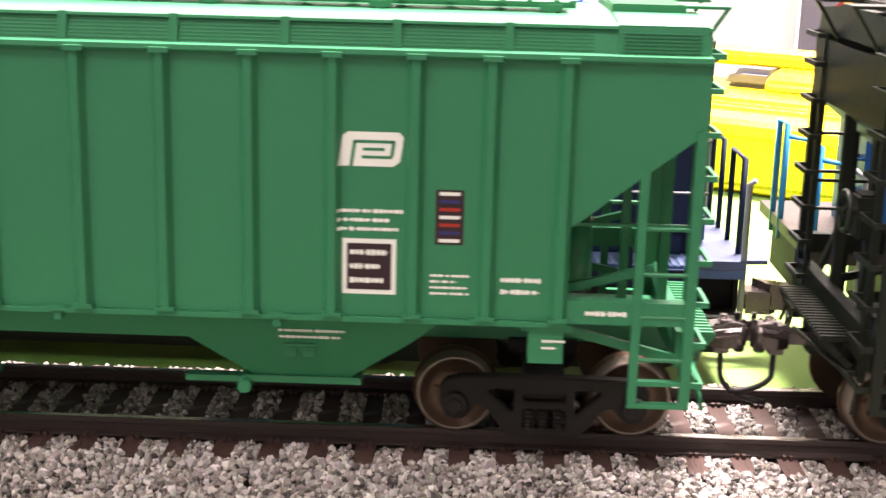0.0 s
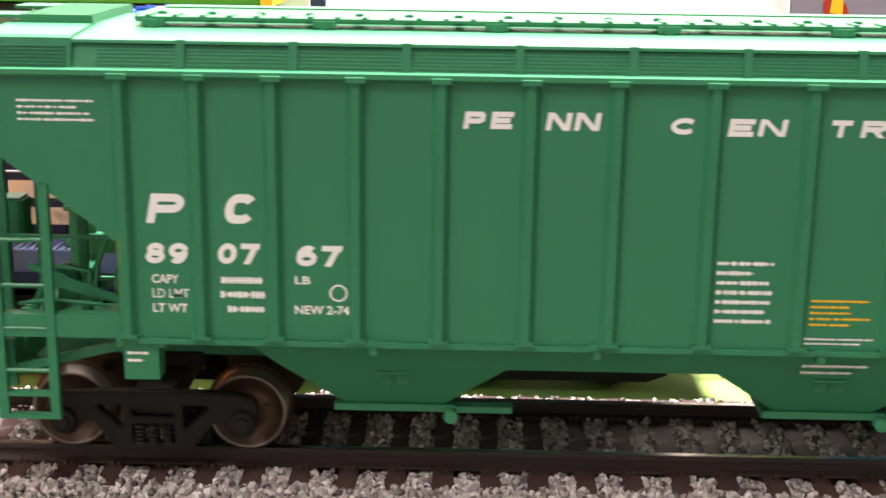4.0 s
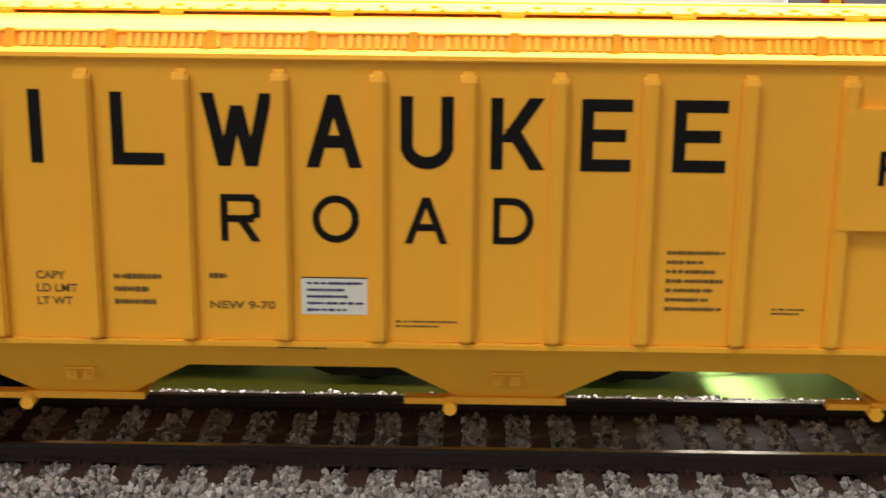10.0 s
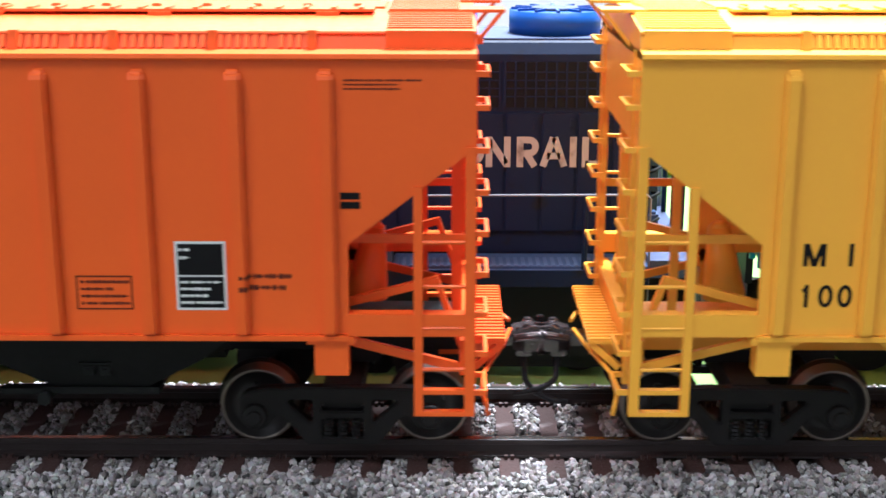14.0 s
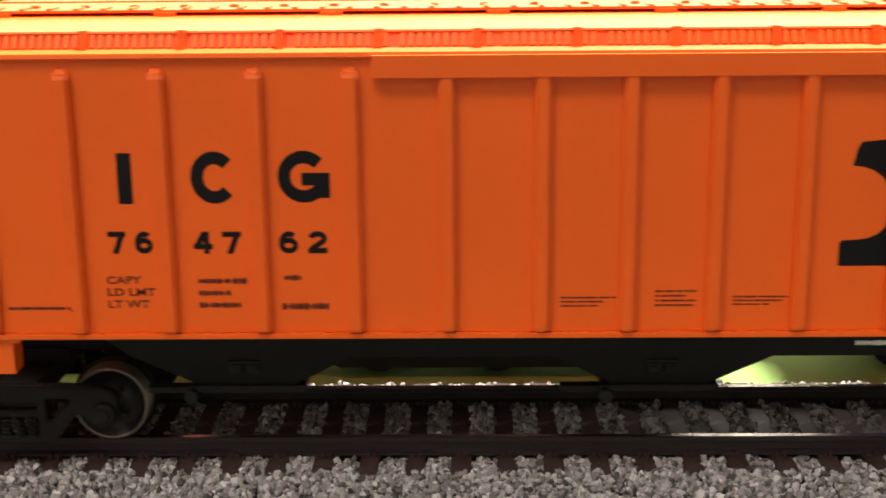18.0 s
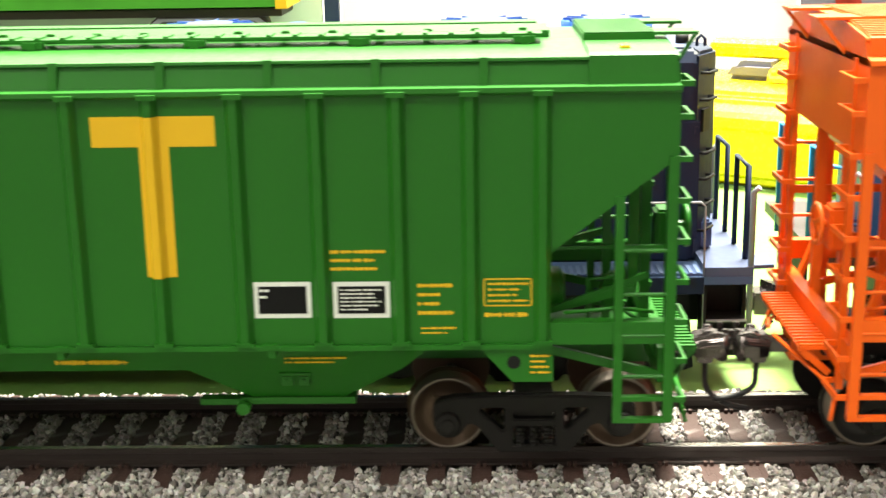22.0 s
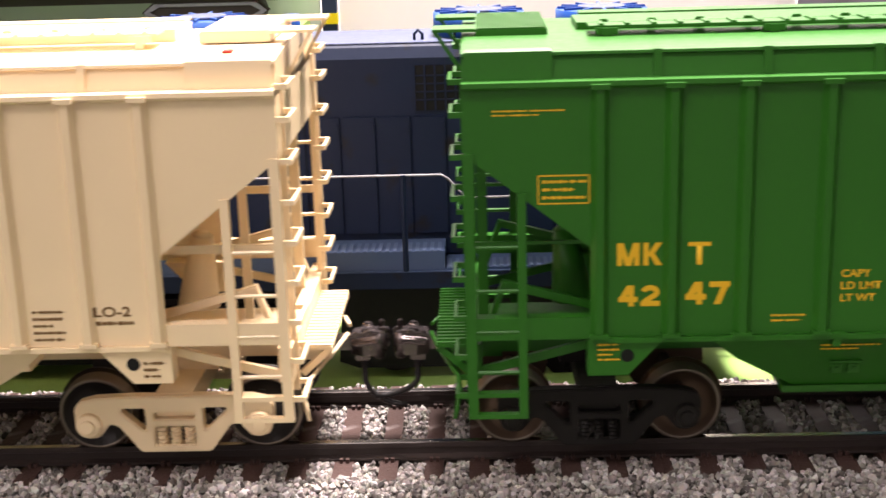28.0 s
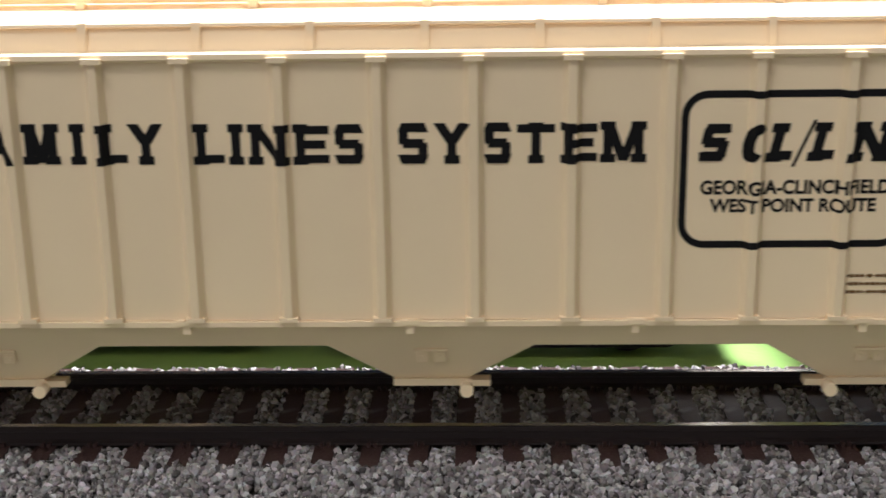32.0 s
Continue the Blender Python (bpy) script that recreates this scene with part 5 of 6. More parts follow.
sign(TAN_CAR, "/", 36.48, 38.87, 32.33, 37.08, BLACK_INK, 0.07, 0.22, 0)
sign(TAN_CAR, "L", 37.92, 41.37, 32.91, 36.81, BLACK_INK, 0.26, 0.22, 1)
sign(TAN_CAR, "N", 41.67, 47.03, 32.83, 36.84, BLACK_INK, 0.26, 0.22, 1)
word(TAN_CAR, "GEORGIA-CLINCHFIELD", 27.57, 46.58, 29.50, 30.99, BLACK_INK, 0, "side", 0.035)
word(TAN_CAR, "WEST POINT ROUTE", 28.57, 45.24, 27.63, 29.07, BLACK_INK, 0, "side", 0.035)
lines(TAN_CAR, 3, 42.83, 48.34, 18.70, 21.28, BLACK_INK, "side")
plate(TAN_CAR, 51.39, 56.75, 18.82, 26.33, 4, 8, WHITE_INK)
lines(TAN_CAR, 5, 60.71, 64.20, 16.74, 20.74, BLACK_INK, "side")
word(TAN_CAR, "LO-2", 67.57, 71.65, 19.66, 20.82, FADED_INK, 0, "side", 0.022)
lines(TAN_CAR, 1, 67.73, 71.82, 18.63, 19.21, BLACK_INK, "side")
lines(TAN_CAR, 3, 72.53, 74.69, 12.31, 14.61, BLACK_INK, "pad")

# flecks of paint on two roof ends
for car, ink, x, y, z in ((LEAF_CAR, YELLOW_INK, 83.4, -13.2, 47.95), (TAN_CAR, RED_INK, 83.4, -13.2, 47.75)):
    bm = bm_new()
    box(bm, x - 0.5, x + 0.6, y - 1.0, y + 0.9, z - 0.4, z + 0.14)
    part("paint_fleck", bm, ink, car, "small fleck of paint", bevel=0.1)

# ------------------------------------------------------------------ ground, track, ballast
TABLE_Z = -9.6
bm = bm_new()
box(bm, -1150, 1250, -48, 400, TABLE_Z - 20, TABLE_Z)
table = new("table", mesh_of("table", bm, TABLE_GREEN))
tagged(table, "light green felt covered layout table", "table", kind="structure")
for x in (-1120, 50, 1220):
    for y in (-20, 370):
        bm = bm_new()
        box(bm, x - 25, x + 25, y - 25, y + 25, -900, TABLE_Z - 20.01)
        part("leg", bm, ROOM_FLOOR, table)
# the raised road bed of the train's track
bm = bm_new()
prism(bm, [(-44, TABLE_Z + 0.01), (-20, -4.6), (-15.5, -3.2), (15.0, -3.2), (18.5, -5.6), (22, TABLE_Z + 0.01)], -1140, 1240, "yz")
bed = tagged(new("track_bed", mesh_of("track_bed", bm, BED)), "grey ballast covered road bed", "track bed", kind="structure")


def ground_z(y):
    return float(np.interp(y, [-44, -20, -15.5, 15.0, 18.5, 22], [TABLE_Z, -4.6, -3.2, -3.2, -5.6, TABLE_Z]))


def stones(name, n, x0, x1, y_of, label, size=(0.25, 0.5), lift=0.42):
    """Loose angular stones in one mesh."""
    rng = np.random.default_rng(len(name) * 7 + n)
    ball = bmesh.new()
    bmesh.ops.create_icosphere(ball, subdivisions=1, radius=1.0)
    base = np.array([v.co[:] for v in ball.verts])
    tri = [tuple(v.index for v in q.verts) for q in ball.faces]
    ball.free()
    verts, faces = [], []
    for k in range(n):
        x = rng.uniform(x0, x1)
        y = y_of(rng, x)
        if y is None:
            continue
        y, z = y if isinstance(y, tuple) else (y, ground_z(y))
        a, b, c = rng.uniform(0, 2 * math.pi, 3)
        r = np.array(Euler((a, b, c)).to_matrix())
        sc = rng.uniform(*size) * rng.uniform(0.75, 1.3, 3)
        p = ((base + rng.uniform(-0.33, 0.33, (12, 3))) * sc) @ r.T + np.array((x, y, z + rng.uniform(0.0, lift * 2)))
        o = len(verts)
        verts += (p * MM).tolist()
        faces += [(i + o, j + o, q + o) for i, j, q in tri]
    me = bpy.data.meshes.new(name)
    me.from_pydata(verts, [], faces)
    me.materials.append(STONE)
    return tagged(new(name, me), label, "ballast", kind="stuff")


PITCH, FIRST = 5.385, -1.62


def between_ties(rng, x):
    u = (x - FIRST) / PITCH
    return abs(u - round(u)) * PITCH > 1.25


def near_y(rng, x):
    y = rng.uniform(-34, -9.6)
    edge = -14.1 + 0.5 * math.sin(x * 0.7) + rng.uniform(-0.5, 0.5)
    if y > edge and not between_ties(rng, x):
        return None
    return (y, ground_z(y) + (0.15 if y > -14 else 0.45))


def mid_y(rng, x):
    if not between_ties(rng, x):
        return None
    y = rng.uniform(-7.2, 7.2)
    return (y, -2.75)


def far_y(rng, x):
    y = rng.uniform(9.4, 18.0)
    if y < 13.5 and not between_ties(rng, x):
        return None
    return (y, ground_z(y) + 0.15)


stones("near_ballast", 30000, -85, 85, near_y, "pale grey and tan crushed stone ballast in front of the track")
stones("near_ballast_slope", 5200, -100, 100, lambda r, x: r.uniform(-44, -30), "pale grey crushed stone ballast on the slope")
stones("track_ballast", 14000, -85, 85, mid_y, "pale crushed stone ballast between the ties")
stones("far_ballast", 4600, -95, 95, far_y, "pale crushed stone ballast behind the track")

for side, x0, x1 in (("left", -420, -85), ("right", 85, 420)):
    stones(side + "_ballast", 9000, x0, x1, near_y, "pale crushed stone ballast further along the track", (0.7, 1.1))

track = thing("track", (0, 0, 0), "model railway track with nickel silver rails and brown ties", "track", kind="structure")
RAIL_PROFILE = [(-1.05, -2.1), (1.05, -2.1), (1.05, -1.85), (0.25, -1.6), (0.25, -0.75), (0.55, -0.6), (0.55, -0.05), (0.45, 0.0),
                (-0.45, 0.0), (-0.55, -0.05), (-0.55, -0.6), (-0.25, -0.75), (-0.25, -1.6), (-1.05, -1.85)]


def lay_rail(parent, y, z, x0, x1):
    bm = bm_new()
    prism(bm, [(y + a, z + b) for a, b in RAIL_PROFILE], x0, x1, "yz")
    rail = part("rail", bm, RAIL_SIDE, parent)
    bm = bm_new()
    box(bm, x0, x1, y - 0.42, y + 0.42, z - 0.02, z + 0.004)
    part("rail_head", bm, RAIL_TOP, rail, "worn bright rail head")


for y in (-8.25, 8.25):
    lay_rail(track, y, 0.0, -1140, 1240)
rng = np.random.default_rng(5)
tie_meshes = []
for k in range(5):
    bm = bm_new()
    w = 1.15 + 0.06 * rng.uniform(-1, 1)
    box(bm, -w, w, -14.9, 14.9, -3.9, -2.12)
    for g in range(5):
        x = -w + 0.25 + g * (2 * w - 0.5) / 4
        y = rng.uniform(-14, -9)
        box(bm, x - 0.06, x + 0.06, y, y + rng.uniform(2, 4.5), -2.13, -2.08)
    for y in (-8.25, 8.25):
        for dy in (-1.35, 1.35):
            box(bm, -0.55, -0.15, y + dy - 0.3, y + dy + 0.3, -2.15, -1.62)
            box(bm, 0.2, 0.6, y + dy - 0.3, y + dy + 0.3, -2.15, -1.62)
    tie_meshes.append(mesh_of("tie", bm, TIE, 0.0))
for k in range(-80, 81):
    shared("tie", tie_meshes[(k * 7) % 5], track, (FIRST + k * PITCH, 0, 0))
bm = bm_new()
for k in list(range(-211, -80)) + list(range(81, 230)):
    x = FIRST + k * PITCH
    box(bm, x - 1.15, x + 1.15, -14.9, 14.9, -3.9, -2.12)
far_ties = part("far_ties", bm, TIE, track)
far_ties["kind"] = "stuff"

# ------------------------------------------------------------------ things behind the train


def blue_loco(at_x, length_left):
    """A long hood locomotive; its local x = 0 is the end of its rear hood."""
    loco = thing("locomotive", (at_x, 50.5, 0), "weathered dark blue diesel locomotive with cream lettering", "locomotive")
    x0 = -length_left
    bm = bm_new()
    prism(bm, [(-10.5, 9.0), (-10.5, 39.6), (-9.6, 41.2), (-8.6, 41.7), (8.6, 41.7), (9.6, 41.2), (10.5, 39.6), (10.5, 9.0)], x0, -4.0, "yz")
    part("long_hood", bm, LOCO_BLUE, loco, bevel=0.7)
    bm = bm_new()
    prism(bm, [(-4.2, -10.3), (-0.4, -3.6), (-0.4, 3.6), (-4.2, 10.3)], 9.1, 41.0, "xy")
    part("hood_end", bm, LOCO_BLUE, loco, bevel=0.5)
    bm = bm_new()
    box(bm, x0, -4.9, -9.0, 9.0, 41.5, 41.76)
    part("hood_roof", bm, LOCO_TOP, loco, "grey-blue hood roof", bevel=0.1)
    bm = bm_new()
    box(bm, x0, 3.7, -18.0, 18.0, 7.8, 9.0)
    part("deck", bm, LOCO_STEP, loco)
    bm = bm_new()
    box(bm, -3.4, 3.7, -17.9, 17.9, 9.0, 10.4)
    part("end_deck", bm, LOCO_TOP, loco, "grey-blue end platform")
    bm = bm_new()
    prism(bm, [(3.8, -15.5), (7.4, -15.0), (7.4, -9.5), (3.8, -9.0)], 9.4, 10.0, "xy")
    part("drop_step", bm, LOCO_TOP, loco)
    bm = bm_new()
    box(bm, x0, -3.5, -18.1, -17.5, 6.4, 8.9)
    part("side_skirt", bm, LOCO_BLUE, loco)
    # raised walkway boxes along the hood
    for a, b, z in ((x0, -41, 12.0), (-41, -3, 9.4)):
        bm = bm_new()
        box(bm, a, b - 0.2, -17.6, -10.4, 8.9, z)
        part("walkway_box", bm, LOCO_STEP, loco)
        bm = bm_new()
        for k in range(int((b - a) / 1.1)):
            box(bm, a + k * 1.1 + 0.2, a + k * 1.1 + 0.75, -17.5, -13.0, z, z + 0.15)
        part("tread_plate", bm, LOCO_TREAD, loco)
    # doors and grilles on the hood side
    for k in range(34):
        x = -6.0 - k * 5.3
        if x < x0 + 3:
            break
        bm = bm_new()
        box(bm, x - 2.42, x + 2.42, -10.95, -10.4, 13.0, 31.0)
        part("hood_door", bm, LOCO_BLUE, loco, bevel=0.12)
        bm = bm_new()
        box(bm, x + 1.6, x + 2.1, -11.15, -10.9, 29.0, 30.2)
        part("door_latch", bm, LOCO_BLUE, loco)
    for a, b in ((-45.2, -25.4), (-24.6, -6.5), (-97, -66)):
        bm = bm_new()
        foot = 31.8 if a > -60 else 35.0
        box(bm, a, b, -10.64, -10.4, foot, 38.5)
        grille = part("grille", bm, LOCO_GRILLE, loco, "black radiator grille")
        bm = bm_new()
        n = int((b - a) / 1.5)
        for k in range(n + 1):
            box(bm, a + k * (b - a) / n - 0.14, a + k * (b - a) / n + 0.14, -10.85, -10.6, foot, 38.5)
        for z in (33.4, 34.6, 35.8, 37.0):
            if z > foot:
                box(bm, a, b, -10.8, -10.6, z - 0.1, z + 0.1)
        part("grille_mesh", bm, LOCO_BLUE, grille)
    # fans on the roof
    for x in (-16.7, -35.5, -78.0):
        bm = bm_new()
        rod(bm, (x, 0, 41.6), (x, 0, 45.2), 7.0, 28)
        fan = part("roof_fan", bm, LOCO_FAN, loco, "bright blue fan housing")
        bm = bm_new()
        rod(bm, (x, 0, 45.2), (x, 0, 45.6), 3.6, 24)
        part("fan_hub", bm, LOCO_TOP, fan)
        bm = bm_new()
        for k in range(12):
            a = k * math.pi / 6
            beam(bm, (x + 3.2 * math.cos(a), 3.2 * math.sin(a), 45.4), (x + 6.7 * math.cos(a), 6.7 * math.sin(a), 45.4), 0.4, 0.35)
        part("fan_grille", bm, LOCO_FAN, fan)
    for x in (-2.5, -9.0, -38.0, -44.0):
        bm = bm_new()
        wire(bm, [(x, -6.0, 41.6), (x, -6.0, 42.6), (x - 0.6, -6.0, 43.2), (x - 1.2, -6.0, 42.6), (x - 1.2, -6.0, 41.6)], 0.25)
        part("lift_ring", bm, LOCO_BLUE, loco)
    bm = bm_new()
    rod(bm, (-64, -2, 41.6), (-64, -2, 45.6), 1.3, 14)
    part("exhaust_pipe", bm, LOCO_FAN, loco)
    bm = bm_new()
    rod(bm, (-4.3, -4.5, 37.0), (-2.4, -4.5, 37.0), 1.7, 14)
    rod(bm, (-4.3, 4.5, 37.0), (-2.4, 4.5, 37.0), 1.7, 14)
    rod(bm, (-5.5, -3.0, 41.7), (-5.5, -3.0, 43.0), 1.0, 12)
    part("headlight", bm, CAR_BLACK, loco)
    bm = bm_new()
    wire(bm, [(-3.6, -9.6, 0), (-2.4, -9.9, 0), (-0.6, -6.6, 0), (-1.8, -6.2, 0)], 0.26)
    iron = mesh_of("grab_iron", bm, CAR_BLACK)
    for z in (14, 18, 22, 26, 34, 38):
        shared("grab_iron", iron, loco, (0, 0, z))
    # handrail along the walkway
    bm = bm_new()
    wire(bm, [(x0, -17.6, 23.6), (-41.4, -17.6, 23.5), (-40.4, -17.6, 22.9), (-37.9, -17.6, 20.0), (-4.2, -17.6, 20.2), (-3.6, -17.6, 19.6), (-3.4, -17.6, -1.0)], 0.17)
    part("handrail", bm, RAILING_GREY, loco, "pale grey wire handrail")
    for x in (-100, -80, -63, -47, -30, -13):
        if x < x0:
            continue
        bm = bm_new()
        rod(bm, (x, -17.6, 8.0), (x, -17.6, 20.1 if x > -41 else 23.6), 0.42, 8)
        part("stanchion", bm, LOCO_BLUE, loco)
    # rear platform with its railing and steps
    for y in (-17.4, 17.4):
        bm = bm_new()
        wire(bm, [(3.4, y, -2.0), (3.4, y, 21.6), (4.1, y - 0.6, 22.4)], 0.45)
        part("grab_post", bm, RAILING_GREY, loco)
    bm = bm_new()
    wire(bm, [(3.4, -13, 9), (3.4, -13, 24.5), (3.4, -4, 24.5), (3.4, -4, 9)], 0.45)
    wire(bm, [(3.4, 13, 9), (3.4, 13, 24.5), (3.4, 4, 24.5), (3.4, 4, 9)], 0.45)
    part("end_railing", bm, LOCO_BLUE, loco)
    bm = bm_new()
    box(bm, -3.8, -0.6, -7, 7, 10.4, 15.0)
    part("end_box", bm, LOCO_STEP, loco, bevel=0.4)
    bm = bm_new()
    box(bm, 3.0, 3.6, -14.0, 14.0, -1.0, 8.0)
    box(bm, -3.0, 3.0, -17.8, -13.0, 1.6, 2.2)
    box(bm, -3.0, 3.0, -17.8, -13.0, -2.6, -2.0)
    box(bm, -3.4, -3.0, -17.8, -13.0, -2.6, 8.0)
    box(bm, -3.4, 3.0, -12.99, -12.7, -5.0, 7.79)
    part("step_well", bm, CAR_BLACK, loco)
    for z in (-2.0, 2.2):
        bm = bm_new()
        rod(bm, (-3.0, -17.9, z), (3.0, -17.9, z), 0.22, 8)
        part("step_edge", bm, RAILING_GREY, loco, "pale step edge")
    bm = bm_new()
    prism(bm, [(-3.2, -8.6), (-1.9, -6.2), (-1.5, -6.4), (-2.8, -8.8)], 29.0, 32.4, "xy")
    nb = part("number_board", bm, CAR_BLACK, loco, "black number board")
    bm = bm_new()
    prism(bm, [(-2.9, -8.5), (-1.8, -6.5), (-1.65, -6.6), (-2.75, -8.6)], 29.8, 31.6, "xy")
    part("number_bar", bm, YELLOW_INK, nb)
    bm = bm_new()
    box(bm, 2.6, 8.0, -1.4, 1.4, -1.4, 0.8)
    prism(bm, [(7.5, -2.0), (11.2, -2.4), (12.4, -1.0), (10.8, 0.2), (12.0, 1.6), (10.5, 2.4), (7.5, 1.8)], -2.0, 1.6, "xy")
    part("coupler", bm, COUPLER, loco)
    bm = bm_new()
    wire(bm, [(3.0, -4, 0.5), (5.0, -4.3, -3.5), (7.5, -4.3, -4.6), (10.0, -3.5, -2.4)], 0.5)
    part("air_hose", bm, COUPLER, loco)
    # running gear
    bm = bm_new()
    box(bm, max(x0, -128), -66, -13.0, 13.0, -7.0, 3.5)
    part("fuel_tank", bm, LOCO_GRILLE, loco, bevel=1.2)
    for c in (-31.0, -160.0):
        if c - 30 < x0:
            continue
        bm = bm_new()
        prism(bm, [(c - 27, -6.6), (c - 26, 5.0), (c + 26, 5.0), (c + 27, -6.6), (c + 24, -7.7), (c - 24, -7.7)], -13.6, -12.0)
        part("truck_sideframe", bm, LOCO_GRILLE, loco)
        for dx in (-18.5, 0.0, 18.5):
            bm = bm_new()
            rod(bm, (c + dx, -10, -4.9), (c + dx, 10, -4.9), 4.7, 24)
            part("wheelset", bm, WHEEL_DARK, loco)
            bm = bm_new()
            box(bm, c + dx - 2.2, c + dx + 2.2, -14.4, -12.0, -6.0, -1.5)
            part("journal_box", bm, LOCO_GRILLE, loco, bevel=0.3)
    bm = bm_new()
    box(bm, x0, 1.6, -9, 9, -0.5, 7.8)
    part("frame", bm, LOCO_GRILLE, loco)
    return loco


LOCO = blue_loco(34.9, 235.0)


def hood_strokes(pts_list, width, name="painted_sign"):
    """Cream strokes painted on the hood side: each a flat bar in x and z."""
    for pts in pts_list:
        bm = bm_new()
        k, last = width / 2, None
        y = -11.0 - 0.03 * (len(pts) == 2)
        for i, (px, pz) in enumerate(pts):
            (ax, az), (bx, bz) = pts[max(i - 1, 0)], pts[min(i + 1, len(pts) - 1)]
            d = max(math.hypot(bx - ax, bz - az), 1e-6)
            nx, nz = -(bz - az) / d * k, (bx - ax) / d * k
            now = (bm.verts.new((px + nx, y, pz + nz)), bm.verts.new((px - nx, y, pz - nz)))
            if last:
                bm.faces.new((last[0], last[1], now[1], now[0]))
            last = now
        part(name, bm, LOCO_LETTER, LOCO, "stained cream lettering")


def round_stroke(cx, cz, rx, rz, a0, a1, n=22):
    return [(cx + rx * math.cos(math.radians(a0 + (a1 - a0) * k / n)), cz + rz * math.sin(math.radians(a0 + (a1 - a0) * k / n))) for k in range(n + 1)]


z0, z1, w = 23.4, 27.0, 1.0
hood_strokes([
    round_stroke(-34.0, 25.2, 1.75, 1.8, 50, 310), round_stroke(-29.9, 25.2, 1.8, 1.8, 0, 360),
    [(-26.9, z0 - 0.5), (-26.9, z1 + 0.5)], [(-26.8, z1), (-24.4, z0)], [(-24.2, z0 - 0.5), (-24.2, z1 + 0.5)],
    [(-22.3, z0 - 0.5), (-22.3, z1 + 0.5)], [(-22.3, z1), (-20.9, z1)] + round_stroke(-20.9, 26.0, 0.9, 1.0, 80, -90, 8) + [(-22.2, 25.0)], [(-21.3, 24.9), (-20.1, z0 - 0.4)],
    [(-18.9, z0 - 0.4), (-17.4, z1 + 0.4)], [(-17.2, z1 + 0.4), (-15.7, z0 - 0.4)], [(-18.3, 24.6), (-16.3, 24.6)],
    [(-14.4, z0 - 0.5), (-14.4, z1 + 0.5)], [(-12.6, z0 - 0.5), (-12.6, z1 + 0.5)], [(-12.6, z0), (-10.6, z0)],
], w)
# the round emblem with its two bands
hood_strokes([round_stroke(-77.6, 24.8, 8.4, 8.3, 12, 200, 30)], 3.2, "emblem_arc")
hood_strokes([round_stroke(-77.6, 24.8, 4.4, 4.4, 8, 262, 26)], 3.2, "emblem_arc")
hood_strokes([[(-112.0, 19.6), (-76.5, 19.6)], [(-112.0, 15.6), (-76.5, 15.6)]], 2.6, "emblem_band")
hood_strokes([[(-81.5, 17.6), (-76.5, 17.6)]], 1.6, "emblem_band")


